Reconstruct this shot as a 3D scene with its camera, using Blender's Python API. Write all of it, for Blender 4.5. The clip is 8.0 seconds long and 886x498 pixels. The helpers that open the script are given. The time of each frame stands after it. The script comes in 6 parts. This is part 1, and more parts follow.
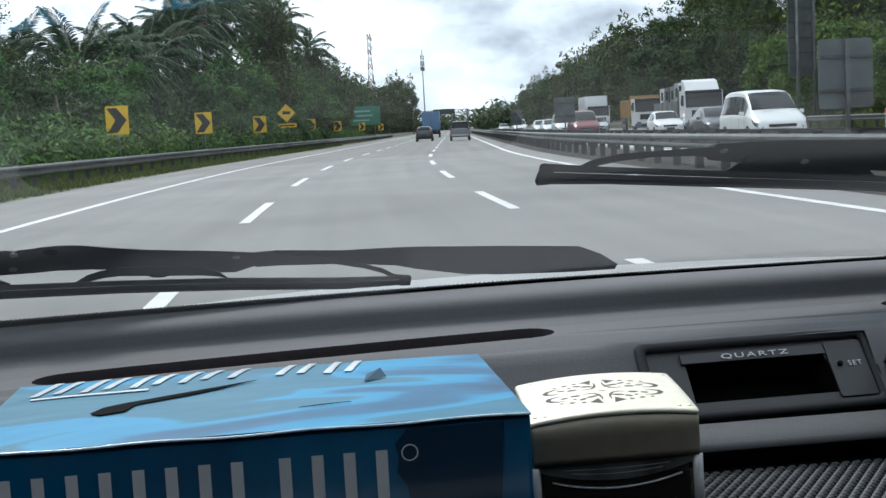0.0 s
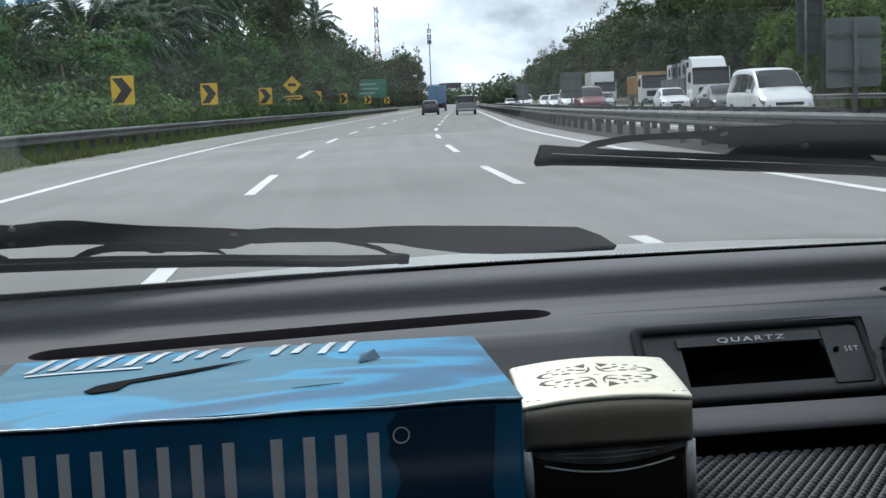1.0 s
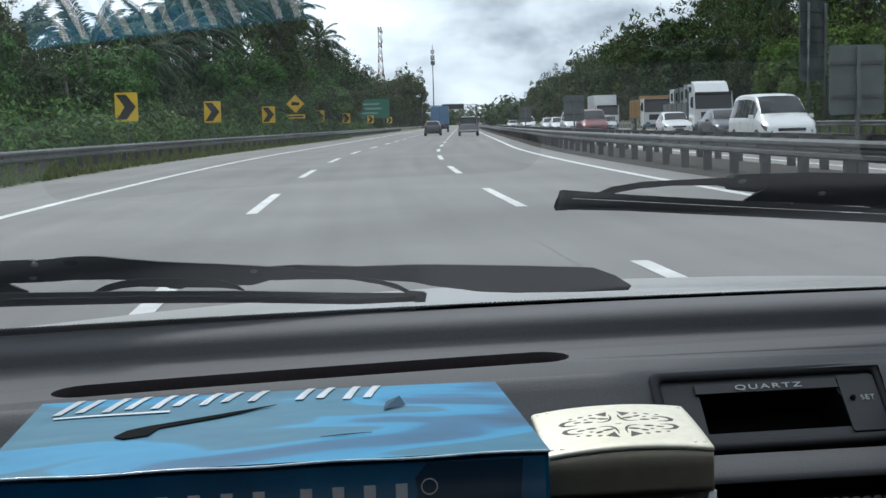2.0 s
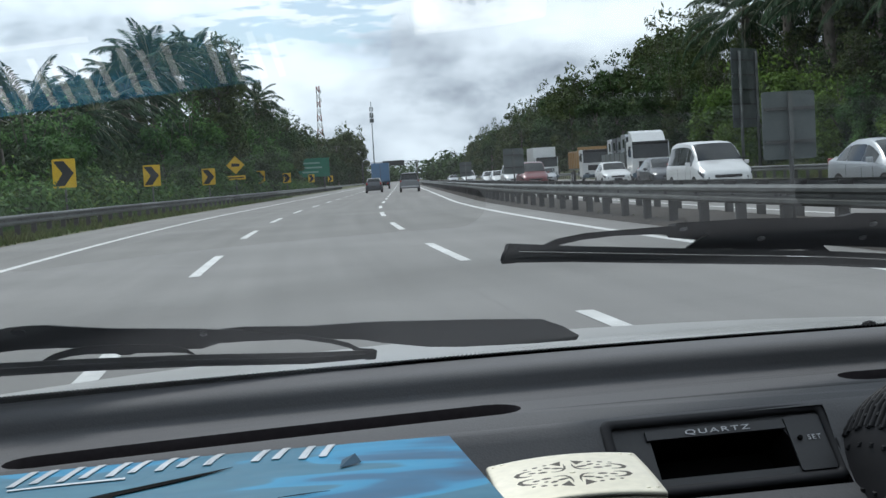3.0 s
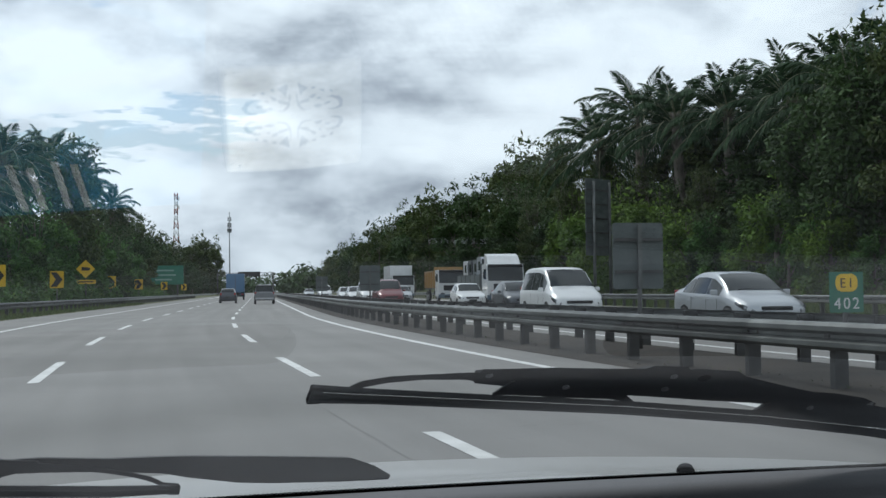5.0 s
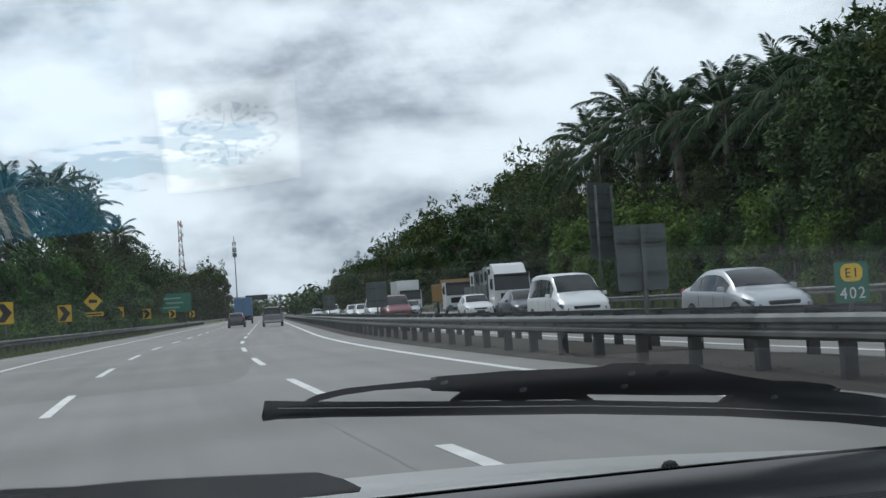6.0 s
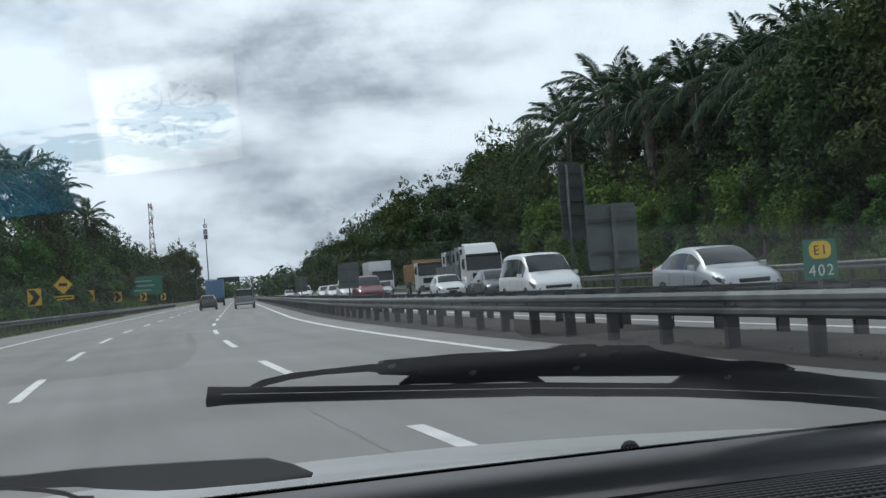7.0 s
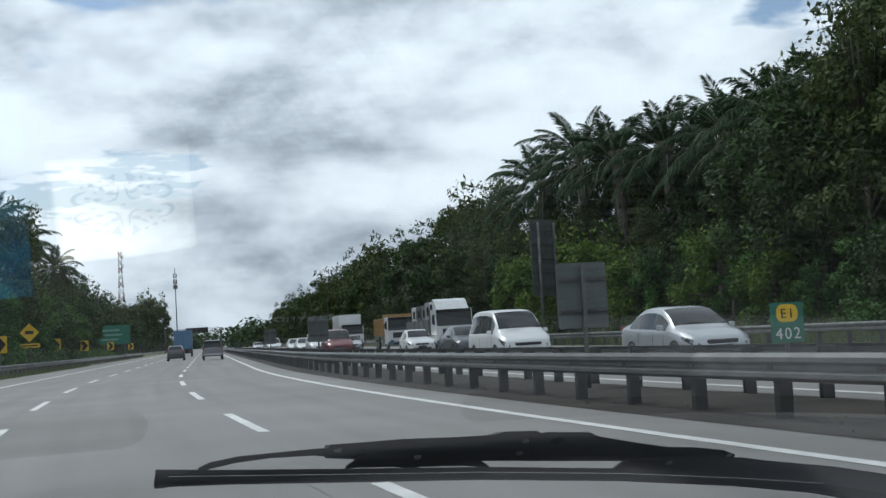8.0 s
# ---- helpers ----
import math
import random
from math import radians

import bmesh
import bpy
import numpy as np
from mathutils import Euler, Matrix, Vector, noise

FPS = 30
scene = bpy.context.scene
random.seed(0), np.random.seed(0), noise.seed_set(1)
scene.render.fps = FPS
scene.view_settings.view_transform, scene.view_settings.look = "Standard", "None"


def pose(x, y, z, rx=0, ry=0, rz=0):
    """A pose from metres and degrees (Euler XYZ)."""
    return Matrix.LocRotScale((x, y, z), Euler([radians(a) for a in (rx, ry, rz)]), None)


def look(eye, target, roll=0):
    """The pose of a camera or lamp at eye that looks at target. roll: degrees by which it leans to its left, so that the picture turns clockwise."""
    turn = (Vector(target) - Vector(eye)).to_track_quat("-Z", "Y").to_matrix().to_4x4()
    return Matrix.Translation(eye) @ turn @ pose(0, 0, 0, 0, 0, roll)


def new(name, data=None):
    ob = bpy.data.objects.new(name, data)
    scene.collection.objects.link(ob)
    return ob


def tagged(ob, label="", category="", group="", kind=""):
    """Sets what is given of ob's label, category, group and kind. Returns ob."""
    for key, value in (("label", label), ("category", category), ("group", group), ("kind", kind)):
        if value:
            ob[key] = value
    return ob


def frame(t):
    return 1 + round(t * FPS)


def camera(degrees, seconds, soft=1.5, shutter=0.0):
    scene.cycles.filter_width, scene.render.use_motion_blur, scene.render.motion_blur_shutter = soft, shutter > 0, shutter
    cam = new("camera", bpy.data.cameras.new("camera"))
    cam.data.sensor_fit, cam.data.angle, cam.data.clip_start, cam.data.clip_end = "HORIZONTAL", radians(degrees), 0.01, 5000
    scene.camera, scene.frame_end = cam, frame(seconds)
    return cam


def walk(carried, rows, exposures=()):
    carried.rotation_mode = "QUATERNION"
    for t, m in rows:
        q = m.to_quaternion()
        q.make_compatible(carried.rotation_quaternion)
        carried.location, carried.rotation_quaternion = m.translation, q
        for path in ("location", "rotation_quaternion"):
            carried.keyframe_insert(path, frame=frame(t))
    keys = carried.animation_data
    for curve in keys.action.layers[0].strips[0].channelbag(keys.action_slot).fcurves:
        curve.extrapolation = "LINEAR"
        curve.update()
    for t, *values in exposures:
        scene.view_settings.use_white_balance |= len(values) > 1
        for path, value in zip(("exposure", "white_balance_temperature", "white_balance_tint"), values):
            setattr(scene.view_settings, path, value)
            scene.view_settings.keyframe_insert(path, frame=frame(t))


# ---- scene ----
cam = camera(38.30, 8.0, soft=1.5)

# seconds, eye x y z in metres, turn to the left, tilt up and lean in degrees
VIEWS = (
    (0, -0.024, 0.020, 1.107, -5.66, -5.36, -3.05),
    (0.5, -0.024, 0.013, 1.112, -5.11, -4.62, -2.49),
    (1, -0.020, 0.021, 1.110, -5.41, -6.51, -2.35),
    (2.3, -0.044, 0.012, 1.125, -5.36, -4.48, -0.63),
    (2.5, -0.053, 0.007, 1.124, -5.38, -2.66, 0.10),
    (3, -0.034, 0.010, 1.124, -8.03, -3.20, -3.28),
    (3.5, -0.029, 0.018, 1.125, -9.63, -2.66, -0.31),
    (4, -0.007, 0.019, 1.122, -13.74, -0.38, -1.89),
    (4.5, -0.015, 0.010, 1.133, -14.30, 0.97, 0.51),
    (4.7, -0.013, 0.007, 1.137, -14.42, 1.27, 0.01),
    (5.8, 0.017, -0.002, 1.135, -14.71, 2.56, -2.98),
    (6, 0.024, -0.005, 1.133, -14.46, 2.38, -3.92),
    (6.5, 0.026, 0.002, 1.128, -14.68, 1.85, -3.18),
    (7, 0.041, 0.003, 1.133, -15.65, 1.41, -4.40),
    (7.5, 0.052, -0.001, 1.134, -19.87, 2.27, -3.80),
    (8, 0.049, -0.023, 1.151, -17.11, 3.78, -3.34),
)
walk(cam, [(t, pose(x, y, z, 90 + tilt, 0, turn) @ pose(0, 0, 0, 0, 0, lean)) for t, x, y, z, turn, tilt, lean in VIEWS],
     [(0, 1.02, 6120, 8), (1.2, 0.88, 6120, 8), (2.5, 0.65, 6120, 8), (4.5, 0.42, 6120, 8), (6.5, 0.34, 6120, 8), (8, 0.38, 6120, 8)])

# ---- world, sun, exposure ----
SUN_EL, SUN_AZ = radians(56), radians(340)


def build_world():
    w = bpy.data.worlds.new("overcast_sky")
    scene.world = w
    w.use_nodes = True
    n, l = w.node_tree.nodes, w.node_tree.links
    n.clear()
    out = n.new("ShaderNodeOutputWorld")
    sky = n.new("ShaderNodeTexSky")
    sky.sky_type, sky.sun_disc, sky.sun_elevation, sky.sun_rotation = "NISHITA", False, SUN_EL, SUN_AZ
    blue = n.new("ShaderNodeBackground")
    blue.inputs[1].default_value = 0.085
    l.new(sky.outputs[0], blue.inputs[0])
    co = n.new("ShaderNodeTexCoord")
    sep = n.new("ShaderNodeSeparateXYZ")
    l.new(co.outputs["Generated"], sep.inputs[0])
    # the cloud sheet lies overhead, so it closes up towards the horizon
    def math_node(op, a, b):
        m = n.new("ShaderNodeMath")
        m.operation = op
        for k, v in enumerate((a, b)):
            if isinstance(v, (int, float)):
                m.inputs[k].default_value = v
            else:
                l.new(v, m.inputs[k])
        return m.outputs[0]

    def cloud_noise(scale, detail, rough, place, stretch=(1.0, 1.0, 1.9)):
        mp = n.new("ShaderNodeMapping")
        mp.inputs["Scale"].default_value, mp.inputs["Location"].default_value = stretch, place
        l.new(co.outputs["Generated"], mp.inputs[0])
        t = n.new("ShaderNodeTexNoise")
        t.inputs["Scale"].default_value, t.inputs["Detail"].default_value, t.inputs["Roughness"].default_value = scale, detail, rough
        l.new(mp.outputs[0], t.inputs[0])
        return t.outputs["Fac"]

    over = math_node("MAXIMUM", sep.outputs["Z"], 0.0)
    masses = cloud_noise(7.0, 10, 0.55, (0.35, 0.1, 0.62))
    # the same heaps a little further up: tops stand against thinner cloud and are bright, bellies lie under thicker cloud and are dark
    above = cloud_noise(7.0, 10, 0.55, (0.35, 0.1, 0.66))
    relief = math_node("MULTIPLY", math_node("SUBTRACT", masses, above), 1.0)
    veil = cloud_noise(2.6, 4, 0.5, (4.2, 1.3, 0.9))
    def heap(az, el, wide, high, rim, ragged):
        """1 in the middle of a heap of cloud at that bearing and height in degrees, 0 past its ragged rim."""
        dx = math_node("DIVIDE", math_node("SUBTRACT", sep.outputs["X"], math.sin(radians(az))), math.sin(radians(wide)))
        dz = math_node("DIVIDE", math_node("SUBTRACT", sep.outputs["Z"], math.sin(radians(el))), math.sin(radians(high)))
        d = math_node("ADD", math_node("MULTIPLY", dx, dx), math_node("MULTIPLY", dz, dz))
        rag = math_node("MULTIPLY", math_node("SUBTRACT", rim, 0.5), ragged)
        ahead = math_node("GREATER_THAN", sep.outputs["Y"], 0.0)
        return math_node("MULTIPLY", math_node("MAXIMUM", math_node("SUBTRACT", 1.0, math_node("ADD", d, rag)), 0.0), ahead)

    lumps = cloud_noise(11.0, 6, 0.5, (3.3, 0.7, 5.1), (1.0, 1.0, 1.6))
    shreds = cloud_noise(30.0, 7, 0.6, (1.3, 2.7, 0.1), (1.0, 1.0, 4.5))
    dark = math_node("MINIMUM", math_node("ADD", heap(10.5, 9.4, 3.4, 1.7, lumps, 2.6), heap(18.0, 10.6, 5.2, 2.1, lumps, 2.6)), 0.9)
    body = math_node("ADD", math_node("ADD", relief, math_node("MULTIPLY", masses, -0.42)), math_node("MULTIPLY", veil, 0.80))
    # the sheet is thicker and greyer towards the horizon
    thin = math_node("MINIMUM", math_node("MULTIPLY", over, 0.45), 0.10)
    shade = n.new("ShaderNodeValToRGB")
    e = shade.color_ramp.elements
    e[0].position, e[0].color = 0.04, (0.33, 0.37, 0.425, 1)
    e[1].position, e[1].color = 0.38, (0.91, 0.97, 1.02, 1)
    for at_p, c in ((0.13, (0.50, 0.55, 0.61)), (0.20, (0.66, 0.715, 0.775)), (0.28, (0.80, 0.86, 0.915))):
        e.new(at_p).color = (*c, 1)
    body = math_node("SUBTRACT", body, math_node("MULTIPLY", dark, 0.055))
    l.new(math_node("ADD", body, thin), shade.inputs[0])
    cloud = n.new("ShaderNodeBackground")
    cloud.inputs[1].default_value = 0.92
    l.new(shade.outputs[0], cloud.inputs[0])
    gaps = cloud_noise(5.0, 9, 0.55, (2.15, 0.3, 1.2), (1.0, 1.0, 2.6))
    cover = n.new("ShaderNodeValToRGB")
    cover.color_ramp.elements[0].position, cover.color_ramp.elements[1].position = 0.36, 0.43
    l.new(gaps, cover.inputs[0])
    low = n.new("ShaderNodeMapRange")
    low.inputs["From Min"].default_value, low.inputs["From Max"].default_value = 0.055, 0.085
    low.inputs["To Min"].default_value, low.inputs["To Max"].default_value = 1.0, 0.0
    l.new(sep.outputs["Z"], low.inputs[0])
    mix = n.new("ShaderNodeMixShader")
    rift = math_node("MINIMUM", math_node("MULTIPLY", math_node("ADD", heap(0.6, 6.8, 4.6, 0.9, shreds, 7.0), heap(4.0, 7.9, 2.6, 0.8, shreds, 7.0)), 1.5), 0.8)
    whole = math_node("MAXIMUM", cover.outputs[0], low.outputs[0])
    l.new(math_node("MULTIPLY", whole, math_node("SUBTRACT", 1.0, rift)), mix.inputs[0])
    l.new(blue.outputs[0], mix.inputs[1])
    l.new(cloud.outputs[0], mix.inputs[2])
    l.new(mix.outputs[0], out.inputs[0])


build_world()
sun = new("sun", bpy.data.lights.new("sun", "SUN"))
sun.data.energy, sun.data.angle, sun.data.color = 1.3, radians(14), (1.0, 0.96, 0.9)
sun.matrix_world = look((0, 0, 60), (60 * math.cos(SUN_EL) * -math.sin(SUN_AZ), 60 * math.cos(SUN_EL) * -math.cos(SUN_AZ), 60 - 60 * math.sin(SUN_EL)))


# ---- materials ----
def material(name, colour, rough=0.6, metal=0.0, second=None, scale=3.0, fine=60.0, bump=0.0, coat=0.0, island=0.0, spec=0.5, each=0.0):
    """A surface with patches of a second colour (large scale), grain (small scale), relief, and variation from piece to piece."""
    m = bpy.data.materials.new(name)
    m.use_nodes = True
    n, l = m.node_tree.nodes, m.node_tree.links
    b = n["Principled BSDF"]
    b.inputs["Roughness"].default_value, b.inputs["Metallic"].default_value = rough, metal
    b.inputs["Coat Weight"].default_value, b.inputs["Coat Roughness"].default_value = coat, 0.06
    b.inputs["Specular IOR Level"].default_value = spec
    second = second or tuple(c * 0.8 for c in colour)
    co = n.new("ShaderNodeTexCoord")
    a = n.new("ShaderNodeTexNoise")
    a.inputs["Scale"].default_value, a.inputs["Detail"].default_value = scale, 5
    g = n.new("ShaderNodeTexNoise")
    g.inputs["Scale"].default_value, g.inputs["Detail"].default_value = fine, 3
    l.new(co.outputs["Object"], a.inputs[0])
    l.new(co.outputs["Object"], g.inputs[0])
    r = n.new("ShaderNodeValToRGB")
    r.color_ramp.elements[0].position, r.color_ramp.elements[1].position = 0.35, 0.65
    r.color_ramp.elements[0].color, r.color_ramp.elements[1].color = (*second, 1), (*colour, 1)
    l.new(a.outputs["Fac"], r.inputs[0])
    h = n.new("ShaderNodeHueSaturation")
    l.new(r.outputs[0], h.inputs["Color"])
    v = n.new("ShaderNodeMapRange")
    v.inputs["To Min"].default_value, v.inputs["To Max"].default_value = 0.85, 1.15
    l.new(g.outputs["Fac"], v.inputs[0])
    last = v.outputs[0]
    if island or each:
        if island:
            geo = n.new("ShaderNodeNewGeometry")
            src, amt = geo.outputs["Random Per Island"], island
        else:
            info = n.new("ShaderNodeObjectInfo")
            src, amt = info.outputs["Random"], each
        k = n.new("ShaderNodeMapRange")
        k.inputs["To Min"].default_value, k.inputs["To Max"].default_value = 1 - amt, 1 + amt
        l.new(src, k.inputs[0])
        mu = n.new("ShaderNodeMath")
        mu.operation = "MULTIPLY"
        l.new(last, mu.inputs[0])
        l.new(k.outputs[0], mu.inputs[1])
        last = mu.outputs[0]
    l.new(last, h.inputs["Value"])
    l.new(h.outputs[0], b.inputs["Base Color"])
    if bump:
        bp = n.new("ShaderNodeBump")
        bp.inputs["Strength"].default_value, bp.inputs["Distance"].default_value = min(1, bump * 4), bump * 0.05
        l.new(g.outputs["Fac"], bp.inputs["Height"])
        l.new(bp.outputs[0], b.inputs["Normal"])
    return m


def leaf_material(name, colour, second, through_light=0.16):
    m = material(name, colour, 0.7, 0, second, 0.35, 6.0, island=0.4, spec=0.14, each=0.4)
    n, l = m.node_tree.nodes, m.node_tree.links
    b = n["Principled BSDF"]
    t = n.new("ShaderNodeBsdfTranslucent")
    h = b.inputs["Base Color"].links[0].from_socket
    l.new(h, t.inputs[0])
    mx = n.new("ShaderNodeMixShader")
    mx.inputs[0].default_value = through_light
    l.new(b.outputs[0], mx.inputs[1])
    l.new(t.outputs[0], mx.inputs[2])
    l.new(mx.outputs[0], n["Material Output"].inputs[0])
    return m


def glass_material(name, tint=(1, 1, 1), gloss=1.0):
    """A thin clear pane: light goes straight through, and the surface mirrors more at grazing angles."""
    m = bpy.data.materials.new(name)
    m.use_nodes = True
    n, l = m.node_tree.nodes, m.node_tree.links
    n.clear()
    out, t, g, mx, fr = (n.new(k) for k in ("ShaderNodeOutputMaterial", "ShaderNodeBsdfTransparent", "ShaderNodeBsdfGlossy", "ShaderNodeMixShader", "ShaderNodeFresnel"))
    t.inputs[0].default_value = (*tint, 1)
    g.inputs["Roughness"].default_value = 0.018
    fr.inputs[0].default_value = 1.5
    k = n.new("ShaderNodeMath")
    k.operation, k.inputs[1].default_value = "MULTIPLY", gloss
    l.new(fr.outputs[0], k.inputs[0])
    l.new(k.outputs[0], mx.inputs[0])
    l.new(t.outputs[0], mx.inputs[1])
    l.new(g.outputs[0], mx.inputs[2])
    l.new(mx.outputs[0], out.inputs[0])
    return m


def road_material():
    """Worn pale asphalt: stone grain, lengthwise wheel tracks, faint patches and cracks."""
    m = material("asphalt", (0.262, 0.255, 0.243), 0.85, 0, (0.222, 0.216, 0.206), 0.25, 45.0, bump=0.06, spec=0.3)
    n, l = m.node_tree.nodes, m.node_tree.links
    b = n["Principled BSDF"]
    old = b.inputs["Base Color"].links[0].from_socket
    co = n.new("ShaderNodeTexCoord")
    mp = n.new("ShaderNodeMapping")
    mp.inputs["Scale"].default_value = (1.1, 0.025, 1)
    l.new(co.outputs["UV"], mp.inputs[0])
    w = n.new("ShaderNodeTexNoise")
    w.inputs["Scale"].default_value, w.inputs["Detail"].default_value = 1.6, 4
    l.new(mp.outputs[0], w.inputs[0])
    r = n.new("ShaderNodeMapRange")
    r.inputs["From Min"].default_value, r.inputs["From Max"].default_value = 0.3, 0.7
    r.inputs["To Min"].default_value, r.inputs["To Max"].default_value = 0.89, 1.08
    l.new(w.outputs["Fac"], r.inputs[0])
    cr = n.new("ShaderNodeTexVoronoi")
    cr.feature = "DISTANCE_TO_EDGE"
    cr.inputs["Scale"].default_value = 0.22
    wob = n.new("ShaderNodeTexNoise")
    wob.inputs["Scale"].default_value, wob.inputs["Detail"].default_value = 1.2, 5
    add = n.new("ShaderNodeVectorMath")
    add.operation = "MULTIPLY_ADD"
    add.inputs[1].default_value = (1.6, 1.6, 0)
    l.new(co.outputs["Object"], wob.inputs[0])
    l.new(wob.outputs["Color"], add.inputs[0])
    l.new(co.outputs["Object"], add.inputs[2])
    l.new(add.outputs[0], cr.inputs["Vector"])
    cm = n.new("ShaderNodeMapRange")
    cm.inputs["From Min"].default_value, cm.inputs["From Max"].default_value = 0.0, 0.006
    cm.inputs["To Min"].default_value, cm.inputs["To Max"].default_value = 0.92, 1.0
    l.new(cr.outputs["Distance"], cm.inputs[0])
    k = n.new("ShaderNodeMath")
    k.operation = "MULTIPLY"
    l.new(r.outputs[0], k.inputs[0])
    l.new(cm.outputs[0], k.inputs[1])
    h = n.new("ShaderNodeHueSaturation")
    l.new(old, h.inputs["Color"])
    l.new(k.outputs[0], h.inputs["Value"])
    l.new(h.outputs[0], b.inputs["Base Color"])
    return m


M_ASPHALT = road_material()
M_PAINT = material("road_paint", (0.80, 0.80, 0.78), 0.6, 0, (0.62, 0.62, 0.60), 2.0, 40, bump=0.03)
M_GROUND = material("verge_soil_and_grass", (0.085, 0.12, 0.035), 0.95, 0, (0.12, 0.105, 0.06), 0.5, 12, bump=0.3)
M_GRASS = leaf_material("grass_blade", (0.085, 0.135, 0.042), (0.125, 0.14, 0.06), 0.25)
M_DIRT = material("median_soil", (0.046, 0.037, 0.029), 0.95, 0, (0.024, 0.021, 0.017), 0.8, 20, bump=0.3)
M_STEEL = material("galvanised_steel", (0.15, 0.157, 0.153), 0.5, 0.45, (0.085, 0.09, 0.086), 1.3, 30, bump=0.02, each=0.32)
M_STEEL_OLD = material("weathered_steel_post", (0.092, 0.092, 0.09), 0.7, 0.3, (0.058, 0.056, 0.053), 3, 30, bump=0.03, each=0.25)
M_CONCRETE = material("pale_concrete", (0.42, 0.41, 0.38), 0.9, 0, (0.28, 0.27, 0.25), 8, 90, bump=0.2)
M_STONE = material("median_stone", (0.12, 0.11, 0.095), 0.9, 0, (0.09, 0.085, 0.075), 6, 60, island=0.5)
M_REFLECT = material("white_reflector", (0.75, 0.75, 0.72), 0.4)
M_LEAF_A = leaf_material("broad_leaf", (0.053, 0.092, 0.030), (0.036, 0.060, 0.022))
M_LEAF_B = leaf_material("yellowish_leaf", (0.082, 0.108, 0.034), (0.050, 0.072, 0.026))
M_LEAF_C = leaf_material("bright_bush_leaf", (0.098, 0.19, 0.046), (0.050, 0.11, 0.033))
M_LEAF_D = leaf_material("yellow_green_leaf", (0.145, 0.225, 0.04), (0.08, 0.14, 0.033), 0.22)
M_PALM = leaf_material("palm_leaflet", (0.036, 0.070, 0.031), (0.024, 0.046, 0.022), 0.14)
M_RACHIS = material("palm_rachis", (0.21, 0.22, 0.13), 0.6)
M_BARK = material("bark", (0.16, 0.14, 0.115), 0.9, 0, (0.08, 0.07, 0.055), 2, 18, bump=0.25)
M_YELLOW = material("sign_yellow", (0.80, 0.52, 0.022), 0.45, 0, (0.70, 0.44, 0.02), 2, 30)
M_BLACK = material("sign_black", (0.02, 0.02, 0.02), 0.5)
M_SIGN_BACK = material("sign_back_grey", (0.10, 0.115, 0.112), 0.7, 0.0, (0.075, 0.088, 0.086), 2, 20)
M_SIGN_PRINT = material("weathered_sign_print", (0.22, 0.36, 0.31), 0.5)
M_GREEN = material("sign_green", (0.02, 0.16, 0.10), 0.45)
M_WHITE = material("white_paint", (0.8, 0.8, 0.8), 0.35, coat=0.6)
M_RED = material("tower_red", (0.30, 0.13, 0.10), 0.6)


# ---- building helpers ----
def mesh_from(name, verts, faces, smooth=False):
    me = bpy.data.meshes.new(name)
    me.from_pydata([tuple(v) for v in verts], [], [tuple(f) for f in faces])
    if smooth:
        me.polygons.foreach_set("use_smooth", [True] * len(me.polygons))
    me.update()
    return me


def part(name, shape, mat=None, parent=None, label="", at=None):
    """Links a bmesh or mesh as one object under a thing or part."""
    if isinstance(shape, bmesh.types.BMesh):
        me = bpy.data.meshes.new(name)
        shape.to_mesh(me)
        shape.free()
    else:
        me = shape
    if mat and not me.materials:
        me.materials.append(mat)
    ob = new(name, me)
    if parent:
        ob.parent = parent
    if at is not None:
        ob.matrix_basis = at
    return tagged(ob, label)


def thing(name, label, category, at=None, group="", kind=""):
    ob = new(name)
    ob.empty_display_size = 0.2
    if at is not None:
        ob.matrix_basis = at
    return tagged(ob, label, category, group, kind)


def block(sx, sy, sz, at=None, bevel=0.0, seg=2):
    bm = bmesh.new()
    bmesh.ops.create_cube(bm, size=1)
    bmesh.ops.scale(bm, vec=(sx, sy, sz), verts=bm.verts)
    if bevel:
        bmesh.ops.bevel(bm, geom=bm.edges[:], offset=bevel, segments=seg, affect="EDGES", profile=0.6)
    if at is not None:
        bm.transform(at)
    return bm


def rod(r0, r1, depth, at=None, seg=12):
    """A tapered round bar along z from 0 to depth."""
    bm = bmesh.new()
    bmesh.ops.create_cone(bm, cap_ends=True, segments=seg, radius1=r0, radius2=r1, depth=depth)
    bmesh.ops.translate(bm, vec=(0, 0, depth / 2), verts=bm.verts)
    for f in bm.faces:
        f.smooth = len(f.verts) == 4
    if at is not None:
        bm.transform(at)
    return bm


def joined(*bms):
    out = bmesh.new()
    for b in bms:
        me = bpy.data.meshes.new("tmp")
        b.to_mesh(me)
        b.free()
        out.from_mesh(me)
        bpy.data.meshes.remove(me)
    return out


def bar(p, q, r0, r1=None, seg=8):
    """A round bar from p to q."""
    p, q = Vector(p), Vector(q)
    turn = (q - p).to_track_quat("Z", "Y").to_matrix().to_4x4()
    return rod(r0, r0 if r1 is None else r1, (q - p).length, Matrix.Translation(p) @ turn, seg)


def slab(points, depth, at=None):
    """A flat outline in x and y, thickened along z from 0 to depth."""
    bm = bmesh.new()
    f = bm.faces.new([bm.verts.new((x, y, 0)) for x, y in points])
    f.normal_update()
    if f.normal.z > 0:
        f.normal_flip()
    ext = bmesh.ops.extrude_face_region(bm, geom=[f])
    bmesh.ops.translate(bm, vec=(0, 0, depth), verts=[v for v in ext["geom"] if isinstance(v, bmesh.types.BMVert)])
    if at is not None:
        bm.transform(at)
    return bm


